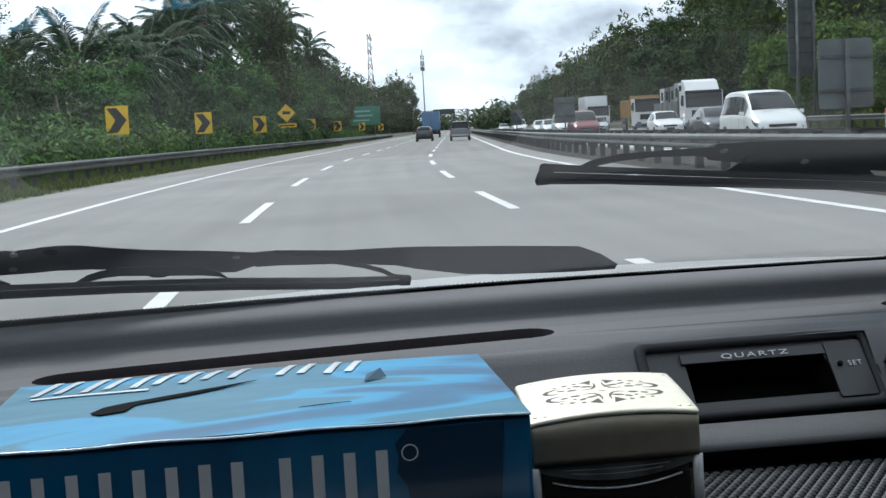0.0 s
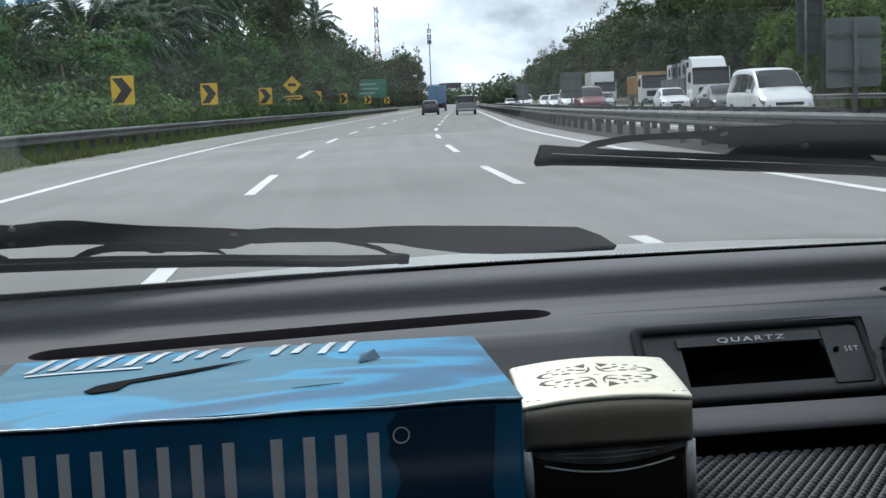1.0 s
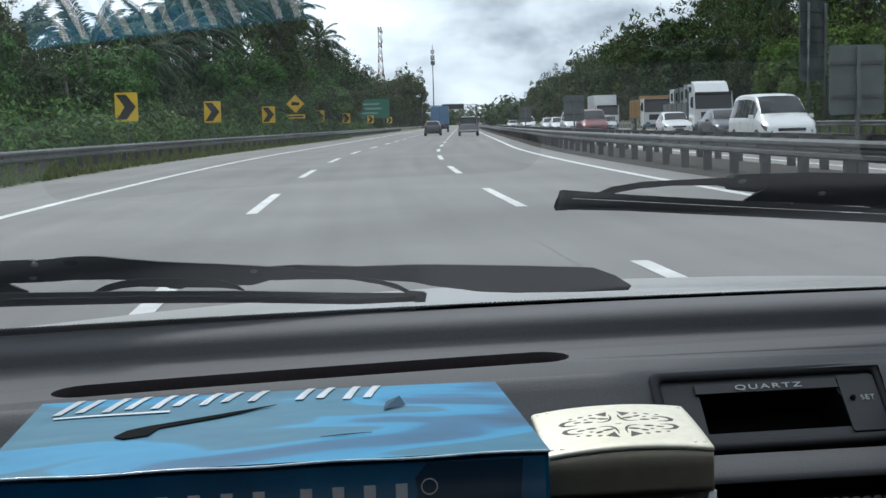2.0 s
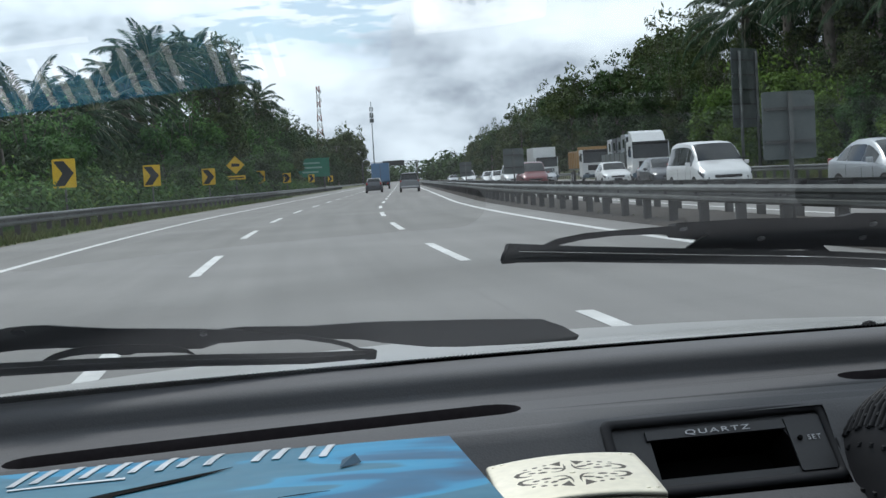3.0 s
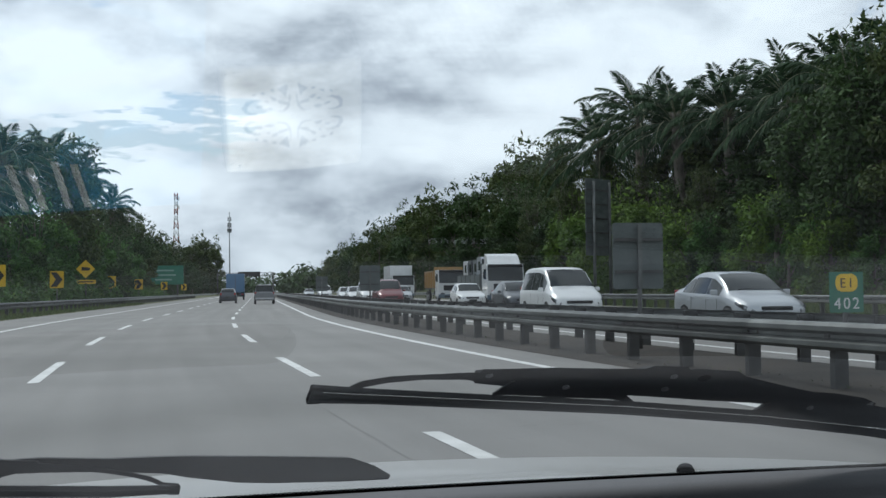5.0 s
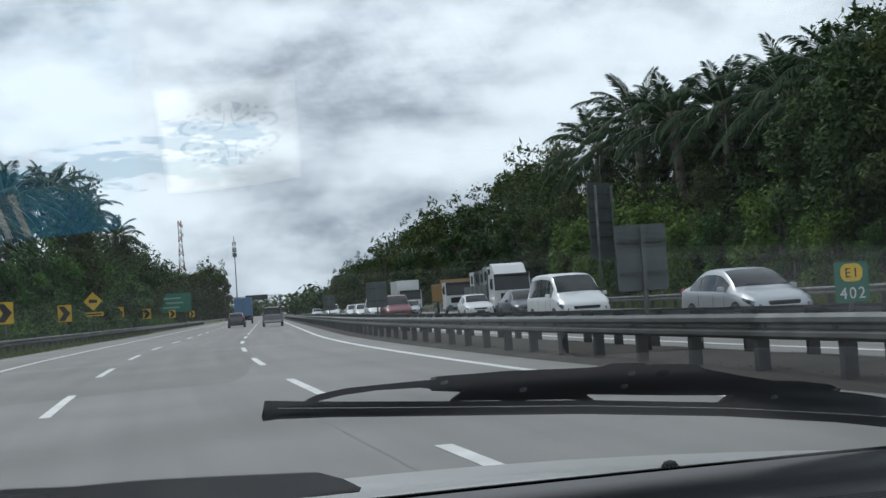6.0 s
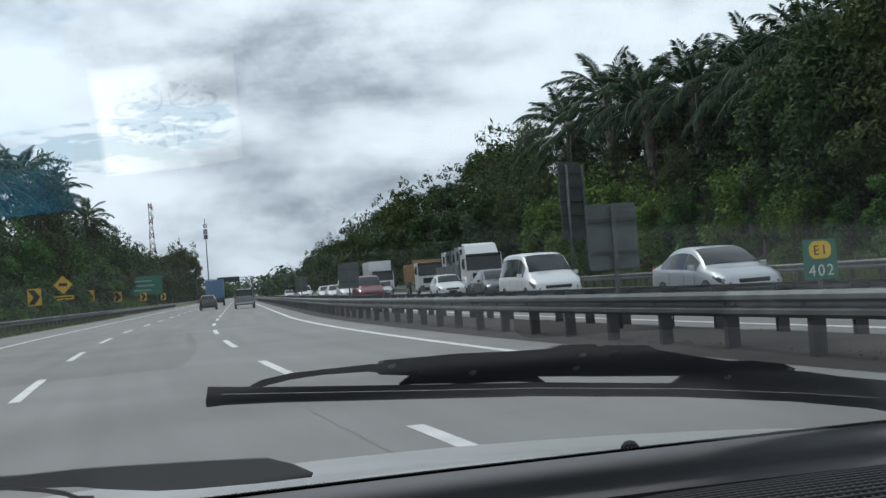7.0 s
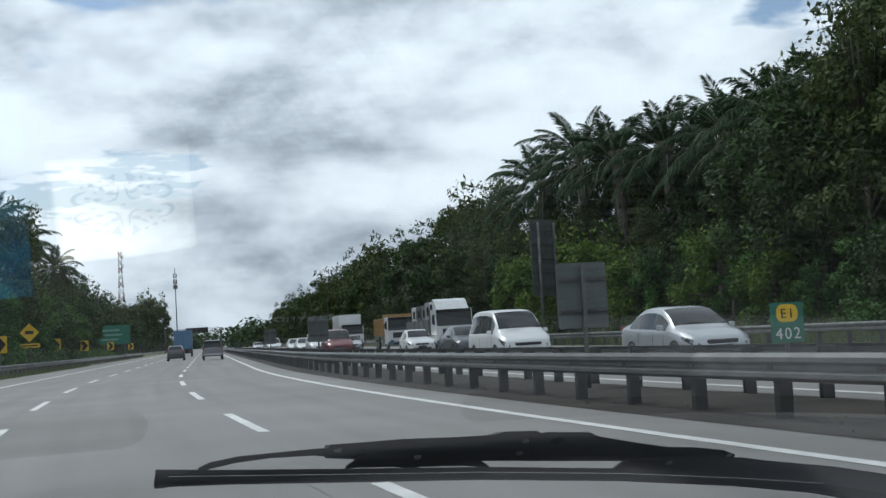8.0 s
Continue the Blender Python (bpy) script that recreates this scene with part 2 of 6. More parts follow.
def prism(profile, x0, x1, at=None):
    """A (y, z) outline carried along x."""
    turn = Matrix(((0, 0, 1, x0), (1, 0, 0, 0), (0, 1, 0, 0), (0, 0, 0, 1)))
    return slab(profile, x1 - x0, turn if at is None else at @ turn)


def loft(rings, close=True, caps=True, smooth=True):
    """A skin over rings of equal point counts."""
    k = len(rings[0])
    verts = [v for r in rings for v in r]
    faces = []
    for i in range(len(rings) - 1):
        for j in range(k if close else k - 1):
            a, b = i * k + j, i * k + (j + 1) % k
            faces.append((a, b, b + k, a + k))
    if caps and close:
        faces.append(tuple(range(k))[::-1])
        faces.append(tuple((len(rings) - 1) * k + j for j in range(k)))
    me = mesh_from("skin", verts, faces, smooth)
    bm = bmesh.new()
    bm.from_mesh(me)
    bpy.data.meshes.remove(me)
    bmesh.ops.recalc_face_normals(bm, faces=bm.faces)
    return bm


def tube(points, r, seg=8):
    """One bent round rod through the points."""
    rings = []
    for i, p in enumerate(points):
        p = Vector(p)
        d = (Vector(points[min(i + 1, len(points) - 1)]) - Vector(points[max(i - 1, 0)])).normalized()
        a = d.orthogonal().normalized() if abs(d.z) > 0.9 else d.cross(Vector((0, 0, 1))).normalized()
        b = d.cross(a)
        rings.append([p + (a * math.cos(2 * math.pi * k / seg) + b * math.sin(2 * math.pi * k / seg)) * r for k in range(seg)])
    return loft(rings)


# ---- the line of the road ----
BEND, BEND_END = 0.0009, 62.0
SLOPE = 2 * BEND * BEND_END


def mid_x(y):
    """The sideways shift of the road's line at y metres ahead: a right-hand bend that runs out into a straight."""
    if y < 0:
        return 0.0
    return BEND * y * y if y < BEND_END else BEND * BEND_END ** 2 + SLOPE * (y - BEND_END)


def heading(y):
    return -math.degrees(math.atan(0 if y < 0 else min(2 * BEND * y, SLOPE)))


def beside(lat, y, z=0.0, turn=0.0):
    """A pose lat metres right of the road's line at y, turned along the road."""
    return pose(lat + mid_x(y), y, z, 0, 0, heading(y) + turn)


ALONG = [-60, -30, -10] + list(range(0, 66, 3)) + [70, 80, 95, 110, 130, 160, 200, 260, 340, 450, 600, 800, 1100]


def ribbon(lats, z, ys, uv=False):
    """A strip of ground that follows the road; z is a number or a function of (lat, y)."""
    verts, faces, k = [], [], len(lats)
    for y in ys:
        for la in lats:
            verts.append((la + mid_x(y), y, z(la, y) if callable(z) else z))
    for i in range(len(ys) - 1):
        for j in range(k - 1):
            a = i * k + j
            faces.append((a, a + 1, a + 1 + k, a + k))
    me = mesh_from("strip", verts, faces, True)
    if uv:
        lay = me.uv_layers.new()
        for lp in me.loops:
            i, j = divmod(lp.vertex_index, k)
            lay.data[lp.index].uv = (lats[j], ys[i])
    return me


def terrain(la, y):
    far = max(0.0, 1 - max(0, y - 350) / 500)
    if la > 26:
        z = min(9.0, 0.035 * (la - 26) ** 2 if la < 33 else 1.72 + (la - 33) * 0.315 if la < 40 else 3.92 + (la - 40) * 0.17) * far
    elif la < -10:
        z = min(3.0, (-10 - la) * 0.10) * far
    else:
        z = -0.05 if -7.7 < la < 24.6 else 0.0
    return z + (0.10 * noise.noise((la * 0.3, y * 0.12, 0)) if la > 25 or la < -8.5 else 0)


ground_rows = [-400, -150, -60, -30] + list(range(-10, 130, 4)) + [140, 160, 190, 230, 280, 350, 450, 600, 800, 1100, 1600, 2500, 4200]
ground_lats = [-2500, -900, -300, -120, -60, -40, -30, -24, -20, -17, -14, -12, -11, -10, -9, -8.4, -7.8, -7.5, 7.35, 7.7, 8.4, 9.2, 9.6, 24.4, 24.8, 26, 28, 30, 32, 34, 37, 40, 46, 55, 70, 110, 300, 900, 2500]
ground = part("ground", ribbon(ground_lats, terrain, ground_rows), M_GROUND)
tagged(ground, "green grass verges and brown soil rising beside the road", "ground", kind="structure")

road = part("road_1", ribbon([-7.6, -5, -3, -1.2, 0.5, 2.4, 4, 5.8, 7.4], 0.0, ALONG, True), M_ASPHALT)
tagged(road, "pale grey worn asphalt carriageway of three lanes", "road", kind="structure")
road_b = part("road_2", ribbon([9.6, 12, 14, 16, 18, 20, 22, 24.5], 0.0, ALONG, True), M_ASPHALT)
tagged(road_b, "pale grey asphalt carriageway of the oncoming traffic", "road", kind="structure")
median = part("median", ribbon([6.78, 6.95, 7.2, 7.42, 7.6, 8.2, 8.8, 9.4, 9.58], lambda la, y: max(0.005, 0.014 + 0.09 * max(0, 1 - abs(la - 8.5) / 1.1) + 0.03 * noise.noise((la * 2, y * 0.8, 3))) if la > 6.8 else 0.004, [*range(-20, 140)] + [160, 200, 260, 340, 450, 600]), M_DIRT)
tagged(median, "narrow brown soil median strip between the guardrails", "median", kind="structure")

EDGE_L, DASH_L, DASH_R, EDGE_R = -4.72, -1.22, 2.38, 5.78
for name, la in (("edge_line", EDGE_L), ("edge_line", EDGE_R), ("edge_line", 10.5), ("edge_line", 21.6)):
    part(name, ribbon([la - 0.085, la + 0.085], 0.005, ALONG), M_PAINT, road if la < 8 else road_b, "solid white painted line")
for la, first, own in ((DASH_L, 17.1, road), (DASH_R, 16.8, road), (14.1, 10.0, road_b), (17.8, 6.0, road_b)):
    for i in range(-1, 24):
        y = first + 12 * i
        ys = [y, y + 1.7, y + 3.4, y + 5.1]
        part("lane_dash", ribbon([la - 0.075, la + 0.075], 0.005, ys), M_PAINT, own)

M_TAR = material("joint_tar", (0.225, 0.221, 0.213), 0.9, 0, (0.25, 0.245, 0.235), 3.0, 30)
g = np.random.default_rng(15)
q, fc = [], []
for i in range(150):
    y = 5.0 + i * 0.55
    x = 1.86 + mid_x(y) + 0.02 * math.sin(y * 0.25) + g.normal() * 0.004
    w = 0.007 * g.uniform(0.3, 1.2)
    q += [(x - w, y, 0.0045), (x + w, y, 0.0045)]
    if i and g.uniform() < 0.86:
        fc.append((2 * i - 2, 2 * i - 1, 2 * i + 1, 2 * i))
part("tar_joint", mesh_from("tar_joint", q, fc), M_TAR, road, "thin dark broken joint along the lane")


# ---- guardrails ----
W_BEAM = [(0.0, 0.155), (0.03, 0.15), (0.08, 0.11), (0.08, 0.06), (0.0, 0.02), (0.0, -0.02), (0.08, -0.06), (0.08, -0.11), (0.03, -0.15), (0.0, -0.155)]


def beam_mesh():
    """Four metres of W-shaped beam along y, its waves towards -x, 3 mm sheet."""
    outer = [(-x, z) for x, z in W_BEAM]
    inner = [(-x + 0.012, z) for x, z in reversed(W_BEAM)]
    rings = [[(x, y, z) for x, z in outer + inner] for y in (-0.02, 4.02)]
    bm = loft(rings, smooth=False)
    for y in (0.12, 3.88):
        bm2 = rod(0.018, 0.014, 0.02, pose(-0.012, y, 0, 0, -90, 0), 6)
        bm = joined(bm, bm2)
    me = bpy.data.meshes.new("beam")
    bm.to_mesh(me)
    me.materials.append(M_STEEL)
    return me


def post_mesh(h):
    pts = [(-0.08, -0.055), (0.08, -0.055), (0.08, -0.03), (-0.05, -0.03), (-0.05, 0.03), (0.08, 0.03), (0.08, 0.055), (-0.08, 0.055)]
    bm = slab(pts, h + 0.12, pose(0, 0, -0.12))
    me = bpy.data.meshes.new("post")
    bm.to_mesh(me)
    me.materials.append(M_STEEL_OLD)
    return me


BEAM, POST = beam_mesh(), post_mesh(0.72)
BLOCK = bpy.data.meshes.new("spacer")
_b = block(0.12, 0.11, 0.26, bevel=0.008, seg=1)
_b.to_mesh(BLOCK)
BLOCK.materials.append(M_STEEL_OLD)
PLATE = bpy.data.meshes.new("reflector")
_b = block(0.012, 0.09, 0.14, bevel=0.003, seg=1)
_b.to_mesh(PLATE)
PLATE.materials.append(M_REFLECT)


def guardrail(lat, y0, y1, face, label, far=500, z=0.0):
    """A rail of W beams on posts; face -1: its waves look to the road on its left, 1: to its right."""
    rail = thing("guardrail", label, "guardrail", kind="structure")
    y, i = y0, 0
    while y < y1:
        turn = 0 if face < 0 else 180
        d = Vector((mid_x(y + 4) - mid_x(y), 4, 0))
        at = pose(lat + mid_x(y), y, 0.58 + z, 0, 0, -math.degrees(math.atan2(d.x, d.y)))
        if face > 0:
            at = at @ pose(0, 4, 0, 0, 0, 180)
        part("beam", BEAM, None, rail, at=at)
        for k in (0.3, 2.3):
            p = beside(lat - face * 0.14, y + k, z, turn)
            post = part("post", POST, None, rail, at=p)
            part("spacer", BLOCK, None, post, at=pose(-0.09, 0, 0.58))
            if (i + int(k)) % 5 == 0:
                part("reflector", PLATE, None, post, at=pose(0.088, 0.0, 0.42))
        y += 4
        i += 1
    bits = []
    ys = [y, *[v for v in range(int(y) + 12, far, 14)]]
    prof = [(face * 0.0, 0.74), (face * 0.08, 0.68), (face * 0.0, 0.58), (face * 0.08, 0.48), (face * 0.0, 0.42), (-face * 0.02, 0.42), (-face * 0.02, 0.74)]
    rings = [[(lat + mid_x(v) + x, v, h + z) for x, h in prof] for v in ys]
    bits.append(loft(rings, smooth=False))
    part("far_beam", joined(*bits), M_STEEL, rail, "grey steel rail running on into the distance")
    v, q, fc = y, [], []
    while v < min(far, 260):
        a = beside(lat - face * 0.14, v, z)
        n = len(q)
        for zz in (-0.1, 0.72):
            for x, w in ((-0.06, -0.05), (0.06, -0.05), (0.06, 0.05), (-0.06, 0.05)):
                q.append(a @ Vector((x, w, zz)))
        fc += [(n, n + 1, n + 5, n + 4), (n + 1, n + 2, n + 6, n + 5), (n + 2, n + 3, n + 7, n + 6), (n + 3, n, n + 4, n + 7), (n + 4, n + 5, n + 6, n + 7)]
        v += 2.0
    tagged(part("far_posts", mesh_from("far_posts", q, fc), M_STEEL_OLD, rail, "row of grey steel posts in the distance"), kind="stuff")


guardrail(-8.7, 12, 124, 1, "weathered grey steel guardrail along the grass verge")
guardrail(7.35, 2, 122, -1, "grey steel guardrail with W beams along the median")
guardrail(9.45, 6, 118, 1, "dull grey steel guardrail on the far side of the median")
guardrail(24.9, 18, 118, -1, "grey steel guardrail along the far verge")


# ---- own car: shell, windscreen, bonnet, wipers ----
M_DASH = material("grained_grey_plastic", (0.108, 0.108, 0.113), 0.75, 0, (0.096, 0.096, 0.101), 4, 900, bump=0.035, spec=0.3)
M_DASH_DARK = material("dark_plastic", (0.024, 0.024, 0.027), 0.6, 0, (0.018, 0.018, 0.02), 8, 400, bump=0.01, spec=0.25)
M_CLOCK = material("smooth_charcoal_plastic", (0.025, 0.025, 0.028), 0.5, 0, (0.020, 0.020, 0.023), 6, 500, bump=0.006)
M_SLOT = material("slot_shadow_grey", (0.080, 0.071, 0.075), 0.85, 0, (0.068, 0.060, 0.064), 9, 300, spec=0.05)
M_HOLE = material("slot_black", (0.006, 0.006, 0.006), 0.8, spec=0.04)
M_TRIM = material("headliner_grey", (0.10, 0.10, 0.10), 0.9, 0, None, 5, 200, bump=0.02)
M_RUBBER = material("wiper_rubber", (0.010, 0.010, 0.012), 0.7, 0, (0.014, 0.014, 0.014), 12, 200, bump=0.01, spec=0.12)
M_WIPER = material("wiper_black_enamel", (0.010, 0.0105, 0.012), 0.6, 0, (0.015, 0.015, 0.016), 10, 200, bump=0.01, spec=0.15)
M_BODY = material("silver_car_paint", (0.46, 0.455, 0.44), 0.42, 0.15, (0.41, 0.405, 0.39), 3, 800, coat=0.15)
M_GLASS = glass_material("windscreen_glass", (0.95, 0.97, 0.965), 2.1)
M_DOTS = material("dotted_edge_grey", (0.035, 0.035, 0.035), 0.6)
M_TINT = material("dark_tinted_glass", (0.012, 0.016, 0.016), 0.06, 0, (0.016, 0.02, 0.02), 2, 20, spec=0.4)
M_TYRE = material("tyre_rubber", (0.022, 0.022, 0.022), 0.8, 0, (0.03, 0.03, 0.028), 4, 60, bump=0.05)
M_ALLOY = material("alloy_rim", (0.45, 0.46, 0.47), 0.35, 0.8)
CAR_X = 0.2

screen = pose(0, 0.835, 1.004) @ Matrix(((1, 0, 0, 0), (0, -0.894, 0.447, 0), (0, 0.447, 0.894, 0), (0, 0, 0, 1)))


def grid_pane(x0, x1, v0, v1, w, bow=0.0, lean=0.0, nx=40, nv=12):
    """A pane in the plane of the windscreen, bowed across the car and leaning a little further back towards its top."""
    verts = [screen @ Vector((x0 + (x1 - x0) * i / nx, v0 + (v1 - v0) * j / nv, w - bow * (x0 + (x1 - x0) * i / nx - 0.25) ** 2 - lean * max(0, v0 + (v1 - v0) * j / nv - 0.1))) for j in range(nv + 1) for i in range(nx + 1)]
    faces = [(j * (nx + 1) + i, j * (nx + 1) + i + 1, (j + 1) * (nx + 1) + i + 1, (j + 1) * (nx + 1) + i) for j in range(nv) for i in range(nx)]
    return mesh_from("pane", verts, faces, True)


windscreen = part("window_1", grid_pane(-0.5, 0.92, -0.075, 0.72, 0.0, 0.09, 0.035), M_GLASS)
windscreen.visible_shadow = False
tagged(windscreen, "raked clear windscreen with faint reflections of the dashboard", "windscreen", kind="structure")

car = thing("car", "silver passenger car seen from inside behind its windscreen", "car", pose(CAR_X, 0, 0))


def crowned(y, z, xs, drop=0.05, mid=0.05):
    return [(x, y, z - drop * (x - mid) ** 2) for x in xs]


XS = [-0.7 + 0.1 * i for i in range(15)]
bonnet_line = [(0.925, 0.915), (0.935, 0.938), (0.97, 0.946), (1.08, 0.955), (1.2, 0.9595), (1.35, 0.953), (1.55, 0.92), (1.75, 0.865), (1.9, 0.79), (1.95, 0.69), (1.93, 0.65)]
bm = loft([crowned(y, z, XS, 0.075) for y, z in bonnet_line], close=False, caps=False)
bonnet = part("bonnet", bm, M_BODY, car, "pale silver bonnet")
nz = loft([[(0.347 + r * math.cos(a), 1.18 + r * 0.8 * math.sin(a), 0.949 + h) for a in [k * math.pi / 5 for k in range(10)]] for r, h in ((0.010, 0), (0.0095, 0.006), (0.006, 0.0105), (0.001, 0.012))])
part("washer_nozzle", nz, M_RUBBER, bonnet, "small black washer nozzle")
bm = loft([crowned(y, z, XS, 0.06) for y, z in ((0.835, 0.93), (0.85, 0.965), (0.90, 0.955), (0.93, 0.935), (0.935, 0.90))], close=False, caps=False)
part("cowl_panel", bm, M_DASH_DARK, car, "black plastic cowl below the windscreen")
top_y = 0.835 - 0.72 * 0.894
roof_rings = []
for y, z in ((top_y + 0.03, 1.322), (top_y - 0.08, 1.350), (top_y - 0.5, 1.372), (-1.2, 1.370), (-1.75, 1.345), (-1.98, 1.30)):
    roof_rings.append([(-0.67, y, z - 0.03), (-0.58, y, z), (-0.3, y, z + 0.012), (0, y, z + 0.016), (0.3, y, z + 0.012), (0.58, y, z), (0.67, y, z - 0.03), (0.58, y, z - 0.035), (0, y, z - 0.022), (-0.58, y, z - 0.035)])
part("roof", loft(roof_rings), M_BODY, car)
part("headliner", block(1.22, 2.0, 0.012, pose(0, top_y - 1.05, 1.318), 0.004), M_TRIM, car)
flank = [(1.93, 0.34), (1.97, 0.60), (1.90, 0.80), (1.55, 0.885), (0.95, 0.93), (0.0, 0.955), (-1.95, 0.965), (-2.06, 0.86), (-2.08, 0.45), (-2.0, 0.28)]
for yc in (-1.35, 1.35):
    flank += [(yc + 0.33 * -math.cos(math.pi * k / 10), 0.27 + 0.34 * math.sin(math.pi * k / 10)) for k in range(11)]
for s in (-1, 1):
    part("body_side", prism(flank, s * 0.70 - 0.03, s * 0.70 + 0.03), M_BODY, car)
    part("door_lining", block(0.02, 1.9, 0.60, pose(s * 0.655, -0.25, 0.62), 0.008), M_DASH_DARK, car)
    part("pillar", bar((s * 0.70, 0.86, 0.93), (s * 0.65, top_y, 1.325), 0.035), M_DASH_DARK, car)
    part("pillar", bar((s * 0.70, -0.75, 0.93), (s * 0.65, -0.75, 1.34), 0.045), M_DASH_DARK, car)
    part("pillar", bar((s * 0.70, -1.98, 0.93), (s * 0.65, -1.90, 1.32), 0.06), M_BODY, car)
    part("headlight", block(0.34, 0.10, 0.14, pose(s * 0.48, 1.94, 0.70, 0, 0, 0), 0.03), M_ALLOY, car)
    part("tail_light", block(0.22, 0.06, 0.20, pose(s * 0.56, -2.08, 0.80), 0.02), M_RED, car)
    for y in (1.35, -1.35):
        w = part("wheel", rod(0.28, 0.28, 0.17, pose(s * 0.62 - 0.085, y, 0.285, 0, 90, 0), 28), M_TYRE, car)
        part("rim", rod(0.18, 0.18, 0.19, pose(s * 0.62 - 0.095, y, 0.285, 0, 90, 0), 20), M_ALLOY, w)
part("front_bumper", block(1.40, 0.14, 0.34, pose(0, 1.93, 0.45), 0.05), M_BODY, car)
part("grille", block(0.56, 0.06, 0.12, pose(0, 1.95, 0.68), 0.02), M_DASH_DARK, car)
part("rear_bumper", block(1.40, 0.14, 0.30, pose(0, -2.06, 0.45), 0.05), M_BODY, car)
for s in (-1, 1):
    part("side_window", block(0.006, 2.75, 0.38, pose(s * 0.69, -0.55, 1.15)), M_TINT, car, "dark tinted glass")
part("rear_window", block(1.34, 0.006, 0.42, pose(0, -1.97, 1.15)), M_TINT, car, "dark tinted glass")
part("floor_pan", block(1.4, 3.6, 0.06, pose(0, 0.0, 0.30), 0.01), M_DASH_DARK, car)
part("bulkhead", block(1.4, 0.05, 0.60, pose(0, 0.90, 0.60), 0.01), M_DASH_DARK, car)
part("tailgate", block(1.36, 0.06, 0.66, pose(0, -2.02, 0.63), 0.02), M_BODY, car)
part("rear_shelf", block(1.38, 0.5, 0.04, pose(0, -1.72, 0.94), 0.01), M_DASH_DARK, car)


def plate_on_glass(stations, w, thick):
    """A thin shaped bar standing w off the glass: stations of (u, lower v, upper v)."""
    rings = []
    for u, v0, v1 in stations:
        deep = min(thick, (v1 - v0) * 0.33)
        back = v1 - 2.5 * deep
        rings.append([screen @ Vector(p) for p in ((u, v0, w), (u, v1, w), (u, back, w + deep), (u, v0 - deep, w + deep))])
    return loft(rings, smooth=False)


def wiper(label, blade, claw, bridge, links, arm, rivets, hole):
    at = thing("windscreen_wiper", label, "wiper", group="windscreen wipers")
    rubber = part("rubber_blade", plate_on_glass([(u, v0, v0 + (v1 - v0) * 0.62) for u, v0, v1 in blade], 0.012, 0.004), M_RUBBER, at, "black rubber wiper blade")
    part("blade_spine", plate_on_glass([(u, v0 + (v1 - v0) * 0.60, v1) for u, v0, v1 in blade], 0.0125, 0.004), M_WIPER, at)
    part("blade_lip", plate_on_glass([(u, v0 + (v1 - v0) * 0.16, v0 + (v1 - v0) * 0.24) for u, v0, v1 in blade], 0.0112, 0.002), M_WIPER, rubber)
    part("end_clip", plate_on_glass([(blade[0][0] + q, blade[0][1] - 0.0003, blade[0][2] + 0.0004) for q in sorted((0.0, 0.007 if blade[0][0] < blade[-1][0] else -0.007))], 0.0114, 0.004), M_RUBBER, at)
    part("claw", plate_on_glass(claw, 0.019, 0.005), M_WIPER, at)
    part("bridge", plate_on_glass(bridge, 0.020, 0.006), M_WIPER, at)
    for k in links:
        part("link", plate_on_glass(k, 0.017, 0.0035), M_WIPER, at)
    part("arm", plate_on_glass(arm, 0.024, 0.007), M_WIPER, at)
    for u, v, w in rivets:
        part("rivet", joined(rod(0.0024, 0.0021, 0.0012, screen @ pose(u, v, w - 0.0006), 12), rod(0.0012, 0.0010, 0.0010, screen @ pose(u, v, w - 0.0012), 10)), M_RIVET, at, "small worn steel rivet")
    part("pivot_hole", rod(0.0042, 0.0042, 0.001, screen @ pose(hole[0], hole[1], 0.0194), 14), M_HOLE, at, "dark hole in the bridge")
    return at


